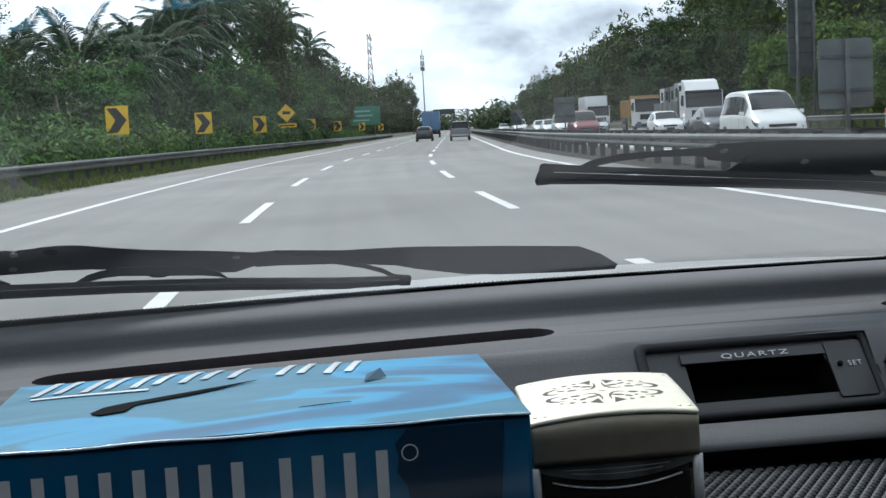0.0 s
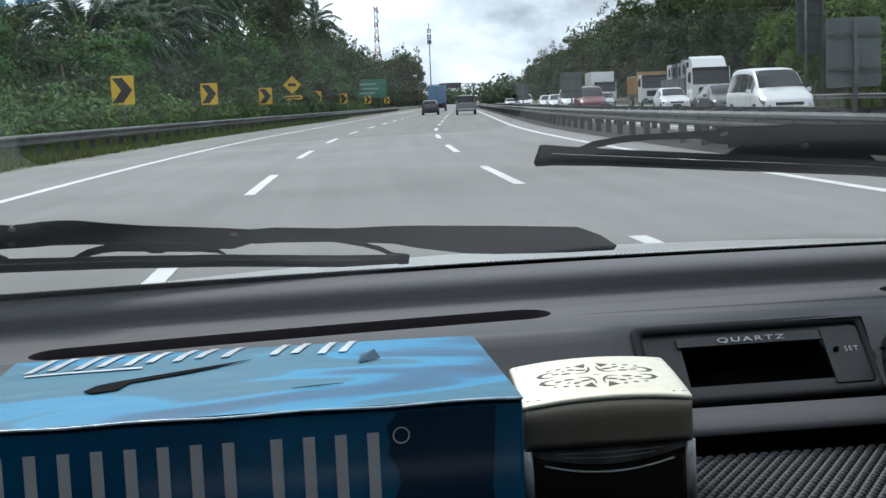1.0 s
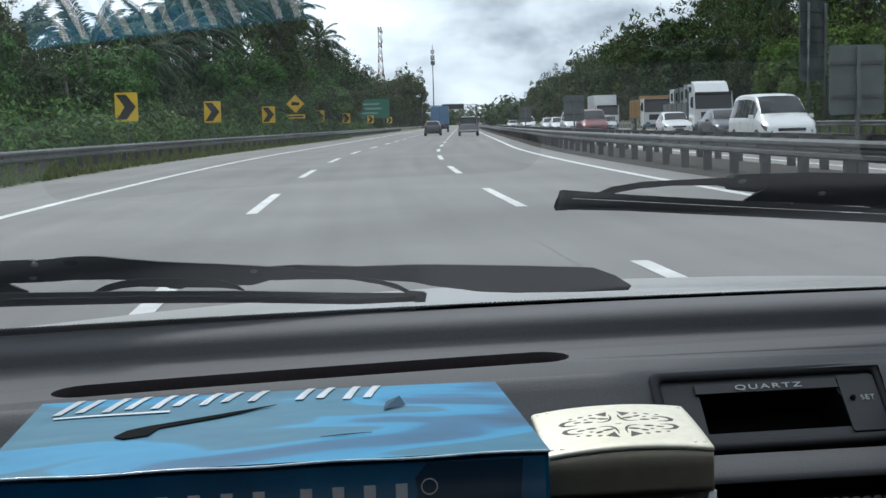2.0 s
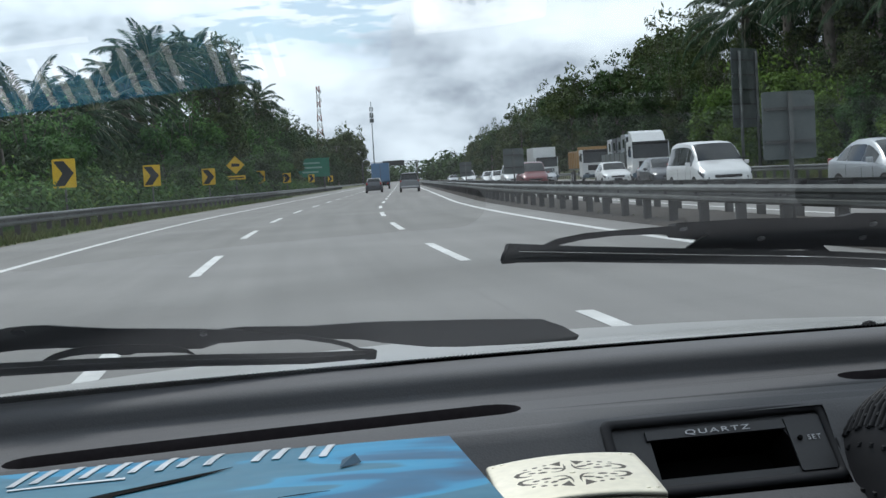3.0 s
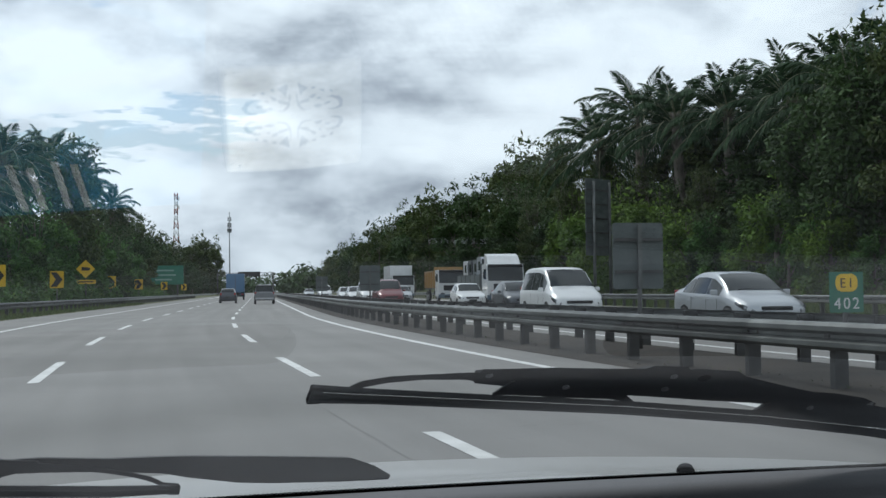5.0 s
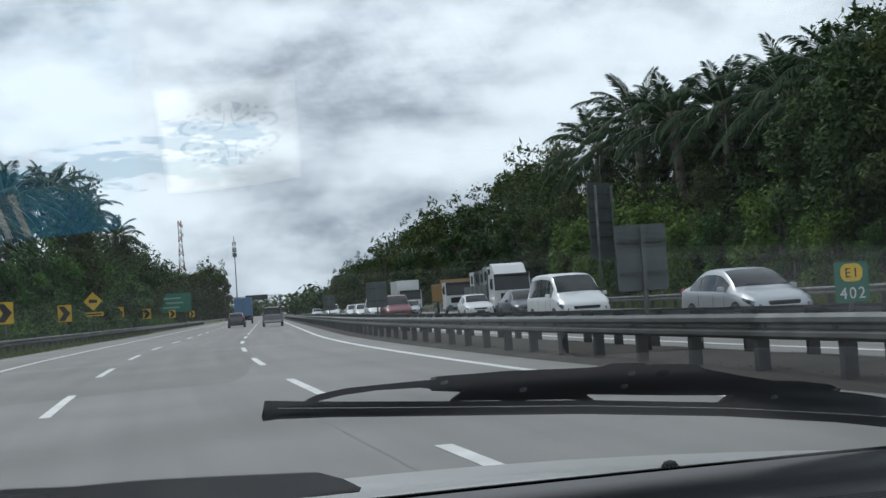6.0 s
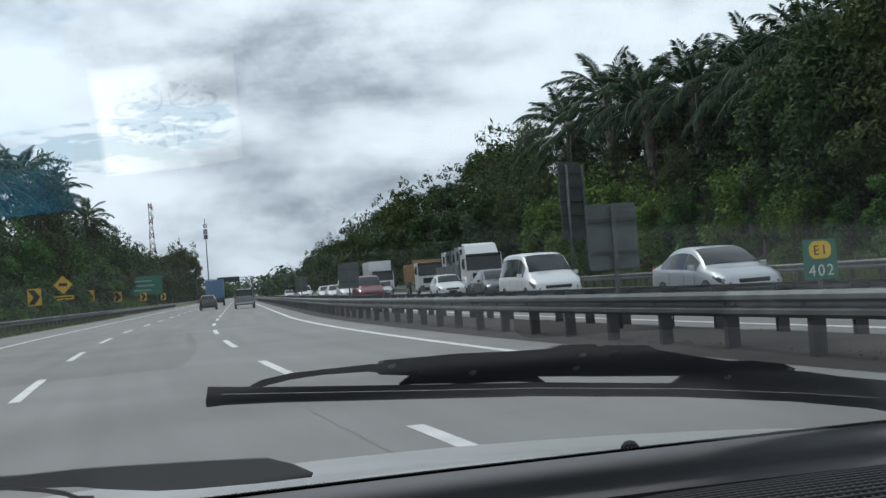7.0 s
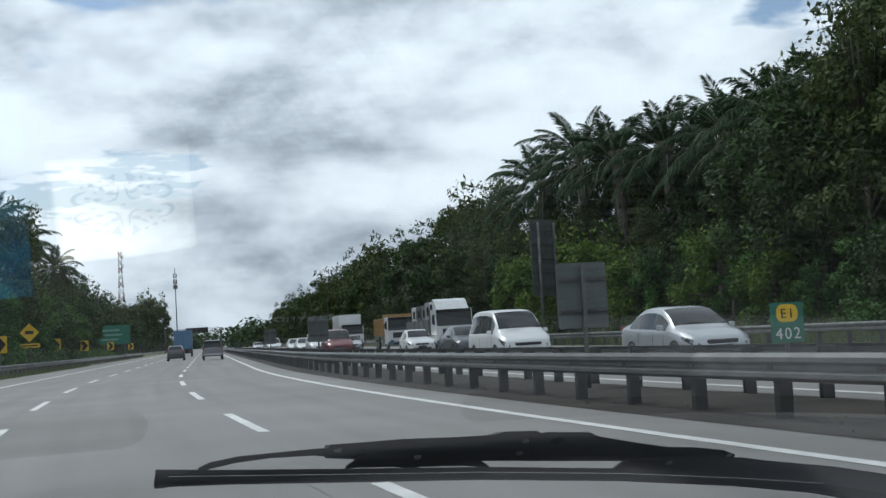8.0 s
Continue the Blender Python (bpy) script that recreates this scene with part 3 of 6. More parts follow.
M_RIVET = material("worn_rivet_steel", (0.12, 0.125, 0.125), 0.45, 0.5, (0.12, 0.12, 0.12), 20, 400)
wiper("black windscreen wiper raised halfway up the glass",
      [(0.1, 0.1318, 0.158), (0.14, 0.1265, 0.1482), (0.208, 0.1129, 0.1341), (0.302, 0.0945, 0.1153), (0.412, 0.0656, 0.0875), (0.515, 0.0307, 0.055), (0.599, -0.0046, 0.0275), (0.697, -0.0582, -0.0219)],
      [(0.125, 0.1332, 0.1386), (0.131, 0.1348, 0.1454), (0.146, 0.1412, 0.1508), (0.165, 0.1439, 0.1518), (0.191, 0.1422, 0.1528), (0.205, 0.1358, 0.1512)],
      [(0.198, 0.1371, 0.147), (0.199, 0.1339, 0.1545), (0.223, 0.1266, 0.154), (0.241, 0.1218, 0.1541), (0.278, 0.1127, 0.1499), (0.301, 0.1066, 0.1483), (0.306, 0.1059, 0.1524), (0.328, 0.1009, 0.1492), (0.332, 0.1, 0.1447), (0.336, 0.0989, 0.1457), (0.366, 0.0919, 0.1398), (0.375, 0.09, 0.1314), (0.405, 0.0836, 0.1158), (0.436, 0.0768, 0.1012), (0.458, 0.0712, 0.0961), (0.485, 0.0657, 0.0854), (0.5, 0.0644, 0.0739)],
      [[(0.213, 0.1213, 0.126), (0.221, 0.1214, 0.1429), (0.243, 0.1173, 0.1373), (0.251, 0.1142, 0.1354), (0.256, 0.1117, 0.134), (0.262, 0.1131, 0.1326), (0.289, 0.1088, 0.1227), (0.3, 0.105, 0.1152), (0.309, 0.099, 0.1042)],
       [(0.405, 0.0732, 0.0778), (0.411, 0.0719, 0.091), (0.448, 0.0615, 0.0881), (0.493, 0.0492, 0.0792), (0.509, 0.0437, 0.073), (0.568, 0.0236, 0.0457), (0.615, 0.0069, 0.0207)]],
      [(0.458, 0.0657, 0.0757), (0.484, 0.0516, 0.0676), (0.547, 0.0245, 0.0418), (0.613, -0.0119, 0.0162), (0.67, -0.0589, -0.0107), (0.74, -0.105, -0.045)],
      [(0.204, 0.148, 0.019), (0.255, 0.133, 0.016), (0.324, 0.137, 0.019), (0.326, 0.117, 0.019), (0.444, 0.082, 0.016), (0.494, 0.076, 0.019)], (0.347, 0.131))
wiper("black windscreen wiper parked low along the foot of the windscreen",
      [(0.036, -0.0197, -0.0047), (-0.009, -0.0209, 0.0003), (-0.08, -0.0089, 0.0126), (-0.15, -0.0015, 0.0204), (-0.217, 0.0016, 0.0252), (-0.33, 0.004, 0.030), (-0.43, 0.004, 0.032)],
      [(0.036, -0.031, -0.0212), (0.026, -0.0261, -0.0175), (0.018, -0.0142, -0.0048), (0.006, -0.003, 0.0051), (-0.012, 0.0079, 0.0168), (-0.03, 0.0145, 0.0243), (-0.05, 0.0177, 0.0311), (-0.068, 0.0174, 0.0336), (-0.084, 0.0180, 0.0345)],
      [(-0.050, 0.0168, 0.0318), (-0.062, 0.0125, 0.0345), (-0.070, 0.0071, 0.0368), (-0.077, 0.0023, 0.0389), (-0.096, 0.0053, 0.0434), (-0.112, 0.01, 0.0467), (-0.129, 0.0146, 0.0508), (-0.148, 0.0196, 0.0571), (-0.164, 0.0231, 0.0637), (-0.174, 0.0237, 0.065), (-0.186, 0.0246, 0.0641), (-0.189, 0.0241, 0.0628), (-0.199, 0.0228, 0.0615), (-0.202, 0.0232, 0.0584), (-0.205, 0.0227, 0.0622), (-0.23, 0.0226, 0.062), (-0.30, 0.022, 0.056), (-0.37, 0.022, 0.048)],
      [[(-0.175, 0.0084, 0.0113), (-0.166, 0.0102, 0.0218), (-0.157, 0.0147, 0.0272), (-0.147, 0.0162, 0.0305), (-0.13, 0.0135, 0.0299), (-0.128, 0.0102, 0.0295), (-0.121, 0.009, 0.0284), (-0.118, 0.0115, 0.0279), (-0.097, 0.0082, 0.0228), (-0.087, 0.0045, 0.0135), (-0.082, -0.0004, 0.0026)],
       [(-0.30, 0.016, 0.020), (-0.29, 0.017, 0.034), (-0.25, 0.016, 0.036), (-0.225, 0.014, 0.030), (-0.215, 0.012, 0.016)]],
      [(-0.064, -0.001, 0.025), (-0.049, -0.001, 0.026), (-0.009, -0.005, 0.019), (0.027, -0.014, 0.0183), (0.042, -0.024, 0.017), (0.076, -0.04, 0.012), (0.1, -0.045, 0.0085), (0.148, -0.049, 0.0), (0.166, -0.049, -0.017), (0.182, -0.049, -0.0395)],
      [(-0.074, 0.032, 0.019), (-0.208, 0.034, 0.019), (-0.202, 0.057, 0.019)], (-0.181, 0.056))


# ---- dashboard ----
def cap_outline(x0, y0, x1, y1, r, k=8):
    """A long slot with rounded ends from (x0, y0) to (x1, y1)."""
    a = math.atan2(y1 - y0, x1 - x0)
    pts = [(x1 + r * math.cos(a - math.pi / 2 + math.pi * i / k), y1 + r * math.sin(a - math.pi / 2 + math.pi * i / k)) for i in range(k + 1)]
    n = 14
    pts += [(x1 + (x0 - x1) * i / n - r * math.sin(a), y1 + (y0 - y1) * i / n + r * math.cos(a)) for i in range(1, n)]
    pts += [(x0 + r * math.cos(a + math.pi / 2 + math.pi * i / k), y0 + r * math.sin(a + math.pi / 2 + math.pi * i / k)) for i in range(k + 1)]
    pts += [(x0 + (x1 - x0) * i / n + r * math.sin(a), y0 + (y1 - y0) * i / n - r * math.cos(a)) for i in range(1, n)]
    return pts


def pierce(bm, holes):
    """Takes away the faces that lie inside the given outlines."""
    def inside(x, y, pts):
        hit = False
        for (xa, ya), (xb, yb) in zip(pts, pts[1:] + pts[:1]):
            if (ya > y) != (yb > y) and x < (xb - xa) * (y - ya) / (yb - ya) + xa:
                hit = not hit
        return hit
    gone = [f for f in bm.faces if any(inside(f.calc_center_median().x, f.calc_center_median().y, h) for h in holes)]
    bmesh.ops.delete(bm, geom=gone, context="FACES")


dash = thing("dashboard", "grey grained plastic car dashboard with defroster slots", "dashboard", pose(0, 0, 0))
DX = [-0.50 + 0.05 * i for i in range(29)]


def sag(x):
    return -0.03 * (x - 0.25) ** 2 if x < 0.25 else -0.02 * (x - 0.25) ** 2


back = [(0.832, 0.960), (0.833, 1.001), (0.829, 1.0055), (0.815, 1.0072), (0.795, 1.0085), (0.778, 1.0088), (0.769, 1.0082), (0.7635, 1.0058), (0.7610, 1.0020), (0.7602, 0.9975), (0.7588, 0.9948), (0.754, 0.9931), (0.745, 0.9925)]
part("rear_ridge", loft([[(x, y, z + sag(x)) for x in DX] for y, z in back], close=False, caps=False), M_DASH, dash)
# the level strip with the slots cut through it
slots = [cap_outline(-0.160, 0.698, 0.088, 0.714, 0.0165), cap_outline(0.315, 0.722, 0.62, 0.720, 0.0155)]
bm = bmesh.new()
outline = [(x, 0.745) for x in DX] + [(x, 0.660) for x in reversed(DX)]
for loop in [outline] + slots:
    vs = [bm.verts.new((x, y, 0.9925)) for x, y in loop]
    for i, v in enumerate(vs):
        bm.edges.new((v, vs[(i + 1) % len(vs)]))
bmesh.ops.triangle_fill(bm, use_beauty=False, edges=bm.edges[:])
bmesh.ops.recalc_face_normals(bm, faces=bm.faces)
pierce(bm, slots)
for v in bm.verts:
    v.co.z += sag(v.co.x)
part("top_panel", bm, M_DASH, dash)
for s in slots:
    rings = [[(x, y, z + sag(x)) for x, y in s] for z in (0.9925, 0.976)]
    bm = loft(rings, caps=False)
    bm.faces.new([v for v in bm.verts if v.co.z < 0.983])
    part("defroster_slot", bm, M_SLOT, dash, "long black defroster slot")
front = [(0.660, 0.9925), (0.6575, 0.9923), (0.654, 0.9910), (0.6495, 0.9862), (0.640, 0.974), (0.628, 0.962), (0.620, 0.9565), (0.614, 0.9548), (0.609, 0.9525), (0.6055, 0.9500), (0.6040, 0.9480), (0.6045, 0.9465)]
SX = sorted([x for x in DX if not 0.13 < x < 0.265] + [0.1365, 0.2575])
bm = loft([[(x, y, z + sag(x)) for x in SX] for y, z in front], close=False, caps=False)
bmesh.ops.delete(bm, geom=[f for f in bm.faces if 0.137 < f.calc_center_median().x < 0.257 and 0.6205 < f.calc_center_median().y < 0.6545], context="FACES")
part("front_slope", bm, M_DASH, dash)
# shade below the lip is deepened by a darker plastic than the slope's
part("under_lip", loft([[(x, y, z + sag(x)) for x in DX] for y, z in ((0.6045, 0.9465), (0.612, 0.9445), (0.622, 0.938), (0.626, 0.925))], close=False, caps=False), M_DASH_DARK, dash, "recess under the lip, its shade put into the colour")
tray = [(0.632, 0.934), (0.606, 0.934), (0.50, 0.9335), (0.40, 0.933), (0.388, 0.930), (0.384, 0.92), (0.388, 0.70)]
part("tray", loft([[(x, y, z) for x in DX] for y, z in tray], close=False, caps=False), M_DASH_DARK, dash)
# serrated dark edge of the glass along the ridge
def edge_lift(x):
    return 0.0100 - 0.0035 * max(0, min(1, (x - 0.1) / 0.5))


def edge_point(x, v, w):
    return screen @ Vector((x, v + sag(x) / 0.447 + edge_lift(x), w))


band = []
for i in range(113):
    x = -0.5 + i * 0.0125
    band.append([edge_point(x, -0.012, -0.003), edge_point(x, 0.0052, -0.003), edge_point(x, 0.0052, -0.002), edge_point(x, -0.012, -0.002)])
part("glass_edge_band", loft(band, smooth=False), M_HOLE, dash, "dark band at the foot of the glass")
verts, faces = [], []
for i in range(500):
    x = -0.5 + i * 0.0028
    k = len(verts)
    verts += [edge_point(x + q, v, w) for w in (-0.0032, -0.0022) for q, v in ((0, 0.0050), (0.0020, 0.0050), (0.0016, 0.0073), (0.0004, 0.0073))]
    faces += [(k, k + 1, k + 2, k + 3), (k + 7, k + 6, k + 5, k + 4), (k, k + 4, k + 5, k + 1), (k + 2, k + 6, k + 7, k + 3)]
tagged(part("edge_dots", mesh_from("edge_dots", verts, faces), M_DOTS, dash, "fine row of dark dots printed along the glass"), kind="stuff")


def lettering(name, text, size, at, mat, parent, label=""):
    cu = bpy.data.curves.new(name, "FONT")
    cu.body, cu.size, cu.extrude, cu.align_x = text, size, 0.0002 * size / 0.01, "CENTER"
    cu.space_character = 1.25
    ob = new("tmp", cu)
    me = bpy.data.meshes.new_from_object(ob)
    bpy.data.objects.remove(ob)
    bpy.data.curves.remove(cu)
    return part(name, me, mat, parent, label, at)


# clock let into the slope: face leans back 47 degrees
M_PRINT = material("pale_print", (0.55, 0.56, 0.58), 0.5)
face = pose(0.197, 0.6415, 0.9735, 47, 0, 2)
clock = thing("dashboard_clock", "charcoal plastic dashboard clock with a deep dark display window", "clock", face)


def rounded(w, h, r, k=5):
    return [(sx * (w / 2 - r) + r * math.cos(a0 + math.pi / 2 * i / k), sy * (h / 2 - r) + r * math.sin(a0 + math.pi / 2 * i / k))
            for sx, sy, a0 in ((1, 1, 0), (-1, 1, math.pi / 2), (-1, -1, math.pi), (1, -1, 1.5 * math.pi)) for i in range(k + 1)]


def tapered_frame(o, i, z0, z1, inner_z):
    """A raised rim between an outer and an inner outline."""
    return loft([[(x, y, z0) for x, y in o], [(x, y, z1) for x, y in o], [(x * 0.975, y * 0.93, z1 + 0.0012) for x, y in o], [(x, y, z1 + 0.0008) for x, y in i], [(x, y, inner_z) for x, y in i]], caps=False)


part("bezel", tapered_frame(rounded(0.126, 0.047, 0.005), rounded(0.116, 0.037, 0.003), -0.006, 0.002, -0.001), M_DASH_DARK, clock, "black raised clock rim")
bm = bmesh.new()
win = [(-0.038, -0.013), (0.043, -0.013), (0.036, 0.0095), (-0.038, 0.0095)]
for loop in (rounded(0.117, 0.038, 0.003), win):
    vs = [bm.verts.new((x, y, 0.0)) for x, y in loop]
    for i, v in enumerate(vs):
        bm.edges.new((v, vs[(i + 1) % len(vs)]))
bmesh.ops.triangle_fill(bm, use_beauty=False, edges=bm.edges[:])
bmesh.ops.recalc_face_normals(bm, faces=bm.faces)
pierce(bm, [win])
part("faceplate", bm, M_CLOCK, clock)
inner = [(x * 0.86, y * 0.8 + 0.001) for x, y in win]
bm = loft([[(x, y, 0.0) for x, y in win], [(x, y, -0.022) for x, y in inner]], caps=False, smooth=False)
part("display_recess", bm, M_HOLE, clock)
bm = slab(inner, 0.002, pose(0, 0, -0.0235))
part("display", bm, M_HOLE, clock, "dark blank display window")
part("hood_lip", slab([(-0.040, 0.0095), (0.037, 0.0095), (0.036, 0.0150), (-0.040, 0.0150)], 0.0015, pose(0, 0, 0.0002)), M_CLOCK, clock)
lettering("lettering", "QUARTZ", 0.0050, pose(-0.001, 0.0106, 0.0024) @ Matrix.Diagonal((1.55, 0.80, 1, 1)), M_PRINT, clock, "pale capital letters")
part("button", slab(rounded(0.020, 0.033, 0.0015), 0.0012, pose(0.0475, 0.0, 0.0001)), M_CLOCK, clock)
lettering("lettering", "SET", 0.0042, pose(0.0505, 0.001, 0.0018), M_PRINT, clock)
part("push_pin", rod(0.0015, 0.0012, 0.0016, pose(0.0425, 0.0025, 0.0013), 10), M_HOLE, clock)
part("push_pin", rod(0.0015, 0.0012, 0.0016, pose(-0.0485, -0.001, 0.0003), 10), M_HOLE, clock)

# instrument hood with its ribbed perforated cover
M_VINYL = material("perforated_vinyl", (0.013, 0.0135, 0.016), 0.6, 0, (0.009, 0.0095, 0.011), 9, 300, bump=0.02, spec=0.22)
hood_c = (0.511, 0.57)


def hood_top(x, y):
    a = min(1.0, abs(x - hood_c[0]) / 0.2535)
    b = max(0.0, abs(y - hood_c[1]) / 0.115)
    return 0.895 + 0.122 * max(0.0, 1 - a ** 16) ** 0.2 * max(0.0, 1 - b ** 3) ** 0.6


hood = thing("instrument_hood", "black instrument hood under a ribbed perforated vinyl cover", "instrument hood", pose(0, 0, 0))
n = 44
vs = [(hood_c[0] + 0.2535 * math.sin(math.pi * (i / n - 0.5)), hood_c[1] - 0.115 + 0.23 * j / n) for j in range(n + 1) for i in range(n + 1)]
part("shell", mesh_from("shell", [(x, y, hood_top(x, y)) for x, y in vs], [(j * (n + 1) + i, j * (n + 1) + i + 1, (j + 1) * (n + 1) + i + 1, (j + 1) * (n + 1) + i) for j in range(n) for i in range(n)], True), M_DASH_DARK, hood)


def strands(rows, cols, spot, size, mat, parent, name, label):
    """Many short raised strands between holes, in staggered rows."""
    verts, faces = [], []
    for j in range(rows):
        for i in range(cols):
            p = spot(i + (0.5 if j % 2 else 0.0), j)
            if p is None:
                continue
            p, ux, uy, up = p
            k = len(verts)
            for sx, sy, h in ((-1, -1, 0), (1, -1, 0), (1, 1, 0), (-1, 1, 0), (-0.6, -0.6, 1), (0.6, -0.6, 1), (0.6, 0.6, 1), (-0.6, 0.6, 1)):
                verts.append(p + ux * (sx * size[0]) + uy * (sy * size[1]) + up * (h * size[2]))
            faces += [(k + 4, k + 5, k + 6, k + 7), (k, k + 1, k + 5, k + 4), (k + 1, k + 2, k + 6, k + 5), (k + 2, k + 3, k + 7, k + 6), (k + 3, k, k + 4, k + 7)]
    return tagged(part(name, mesh_from(name, verts, faces), mat, parent, label), kind="stuff")


def on_hood(i, j):
    x, y = hood_c[0] - 0.253 + i * 0.0046, hood_c[1] - 0.112 + j * 0.0064
    if abs(x - hood_c[0]) > 0.253:
        return None
    z = hood_top(x, y)
    e = 0.002
    dx, dy = Vector((e, 0, hood_top(x + e, y) - z)).normalized(), Vector((0, e, hood_top(x, y + e) - z)).normalized()
    return Vector((x, y, z)), dx, dy, dx.cross(dy)


strands(35, 111, on_hood, (0.0013, 0.0019, 0.0010), M_VINYL, hood, "ribbed_cover", "short strands of black vinyl between the holes")
for j in range(35):
    rings = []
    for i in range(1, 110):
        p, ux, uy, up = on_hood(i, j + 0.5)
        rings.append([p - uy * 0.0019, p - uy * 0.0012 + up * 0.0014, p + uy * 0.0012 + up * 0.0014, p + uy * 0.0019])
    part("rib", loft(rings, close=False, caps=False), M_VINYL, hood)
mat_thing = thing("anti_slip_mat", "dark grey perforated anti-slip mat lying in the dashboard tray", "mat", pose(0, 0, 0))
part("backing", block(0.42, 0.205, 0.0015, pose(0.055, 0.510, 0.9349)), M_HOLE, mat_thing)


def on_tray(i, j):
    x, y = 0.135 + i * 0.0054, 0.415 + j * 0.0040
    if x > 0.265 or y > 0.606:
        return None
    return Vector((x, y, 0.9357)), Vector((0.96, 0.28, 0)), Vector((-0.28, 0.96, 0)), Vector((0, 0, 1))


strands(48, 52, on_tray, (0.0022, 0.0009, 0.0010), material("grey_vinyl_mesh", (0.10, 0.102, 0.108), 0.5, 0, (0.07, 0.07, 0.075), 9, 300), mat_thing, "mesh_weave", "woven grey vinyl mesh")


# ---- tissue box ----
def film_material():
    """Printed film: pale and mid blue sweeps, sky sheen painted in as grey-blue, under a glossy wrap with creases."""
    m = material("blue_film", (0.10, 0.38, 0.62), 0.42, 0, (0.28, 0.50, 0.62), 9, 60, spec=0.3)
    nn, l = m.node_tree.nodes, m.node_tree.links
    b = nn["Principled BSDF"]
    co = nn.new("ShaderNodeTexCoord")
    wv = nn.new("ShaderNodeTexNoise")
    wv.inputs["Scale"].default_value, wv.inputs["Detail"].default_value, wv.inputs["Distortion"].default_value = 11.0, 2.0, 0.7
    mp = nn.new("ShaderNodeMapping")
    mp.inputs["Scale"].default_value = (0.6, 1.5, 1)
    l.new(co.outputs["Object"], mp.inputs[0])
    l.new(mp.outputs[0], wv.inputs[0])
    r = nn.new("ShaderNodeValToRGB")
    e = r.color_ramp.elements
    e[0].position, e[0].color = 0.34, (0.002, 0.05, 0.115, 1)
    e[1].position, e[1].color = 0.70, (0.03, 0.15, 0.22, 1)
    for at_p, c in ((0.43, (0.003, 0.10, 0.21)), (0.455, (0.006, 0.19, 0.36)), (0.52, (0.010, 0.22, 0.40)), (0.54, (0.018, 0.13, 0.21)), (0.62, (0.014, 0.115, 0.185))):
        q = e.new(at_p)
        q.color = (*c, 1)
    l.new(wv.outputs["Fac"], r.inputs[0])
    l.new(r.outputs[0], b.inputs["Base Color"])
    nz2 = nn.new("ShaderNodeTexNoise")
    nz2.inputs["Scale"].default_value = 28
    l.new(co.outputs["Object"], nz2.inputs[0])
    bp = nn.new("ShaderNodeBump")
    bp.inputs["Strength"].default_value, bp.inputs["Distance"].default_value = 0.35, 0.004
    l.new(nz2.outputs["Fac"], bp.inputs["Height"])
    l.new(bp.outputs[0], b.inputs["Normal"])
    return m


M_FILM = film_material()
M_NAVY = material("navy_print", (0.007, 0.125, 0.27), 0.18, 0, (0.004, 0.07, 0.17), 14, 80, coat=0.7)
M_SEAM = material("bright_film_fold", (0.62, 0.72, 0.78), 0.15, 0, (0.25, 0.42, 0.52), 60, 120, coat=0.6)
M_LETTER = material("silver_grey_print", (0.68, 0.71, 0.74), 0.35)
M_BRIGHT = material("white_print", (0.62, 0.65, 0.68), 0.3, coat=0.4)
BX0, BX1, BY0, BY1, BZ0, BZ1 = -0.156, 0.049, 0.464, 0.594, 0.9393, 1.0033
tissue = thing("tissue_box", "blue film-wrapped tissue box with a torn slit on top", "tissue box", pose(BX0, BY0, BZ0, -0.3, 0, 1.0))
bw, bd, bh = BX1 - BX0, BY1 - BY0, BZ1 - BZ0
part("carton", block(bw, bd, bh, pose(bw / 2, bd / 2, bh / 2), 0.0015), M_NAVY, tissue, "navy blue glossy carton side")
# wrapped top, slightly puffed and creased
k1, k2 = 30, 18
vs = [(bw * i / k1, bd * j / k2) for j in range(k2 + 1) for i in range(k1 + 1)]


def puff(x, y):
    u, v = min(1, max(0, x / bw)), min(1, max(0, y / bd))
    return 0.0004 + 0.0035 * (math.sin(math.pi * u) * math.sin(math.pi * v)) ** 0.7 * (0.6 + 0.6 * noise.noise((x * 16, y * 20, 0))) + 0.0006 * math.sin(math.pi * u)


part("film_top", mesh_from("film_top", [(x, y, bh + puff(x, y)) for x, y in vs], [(j * (k1 + 1) + i, j * (k1 + 1) + i + 1, (j + 1) * (k1 + 1) + i + 1, (j + 1) * (k1 + 1) + i) for j in range(k2) for i in range(k1)], True), M_FILM, tissue, "creased shiny pale blue film")


def draped(points, lift, mat, name, label=""):
    """A flat patch on the film's top, laid over its swell."""
    me = slab([(x, y * 1.25) for x, y in points], 0.0002)
    bmesh.ops.subdivide_edges(me, edges=me.edges[:], cuts=2)
    for v in me.verts:
        v.co.z += bh + puff(v.co.x, v.co.y) + lift
    return part(name, me, mat, tissue, label)


# the torn opening: a long dark sliver that widens to its near end
slit = [(0.043, 0.036), (0.047, 0.033), (0.056, 0.036), (0.059, 0.045), (0.072, 0.053), (0.090, 0.062), (0.105, 0.071), (0.088, 0.0645), (0.070, 0.0565), (0.056, 0.050), (0.047, 0.043)]
draped(slit, 0.0004, M_HOLE, "torn_slit", "long dark torn slit")
flap = bmesh.new()
for tri in (((0.149, 0.056, 0.0006), (0.159, 0.063, 0.0008), (0.157, 0.069, 0.0036)), ((0.149, 0.056, 0.0006), (0.157, 0.069, 0.0036), (0.151, 0.067, 0.0016))):
    flap.faces.new([flap.verts.new((x, y * 1.25, bh + puff(x, y * 1.25) + z)) for x, y, z in tri])
part("film_flap", flap, material("shaded_film", (0.018, 0.065, 0.11), 0.6, 0, (0.012, 0.045, 0.08), 20, 90, spec=0.2), tissue, "turned-up corner of torn film")
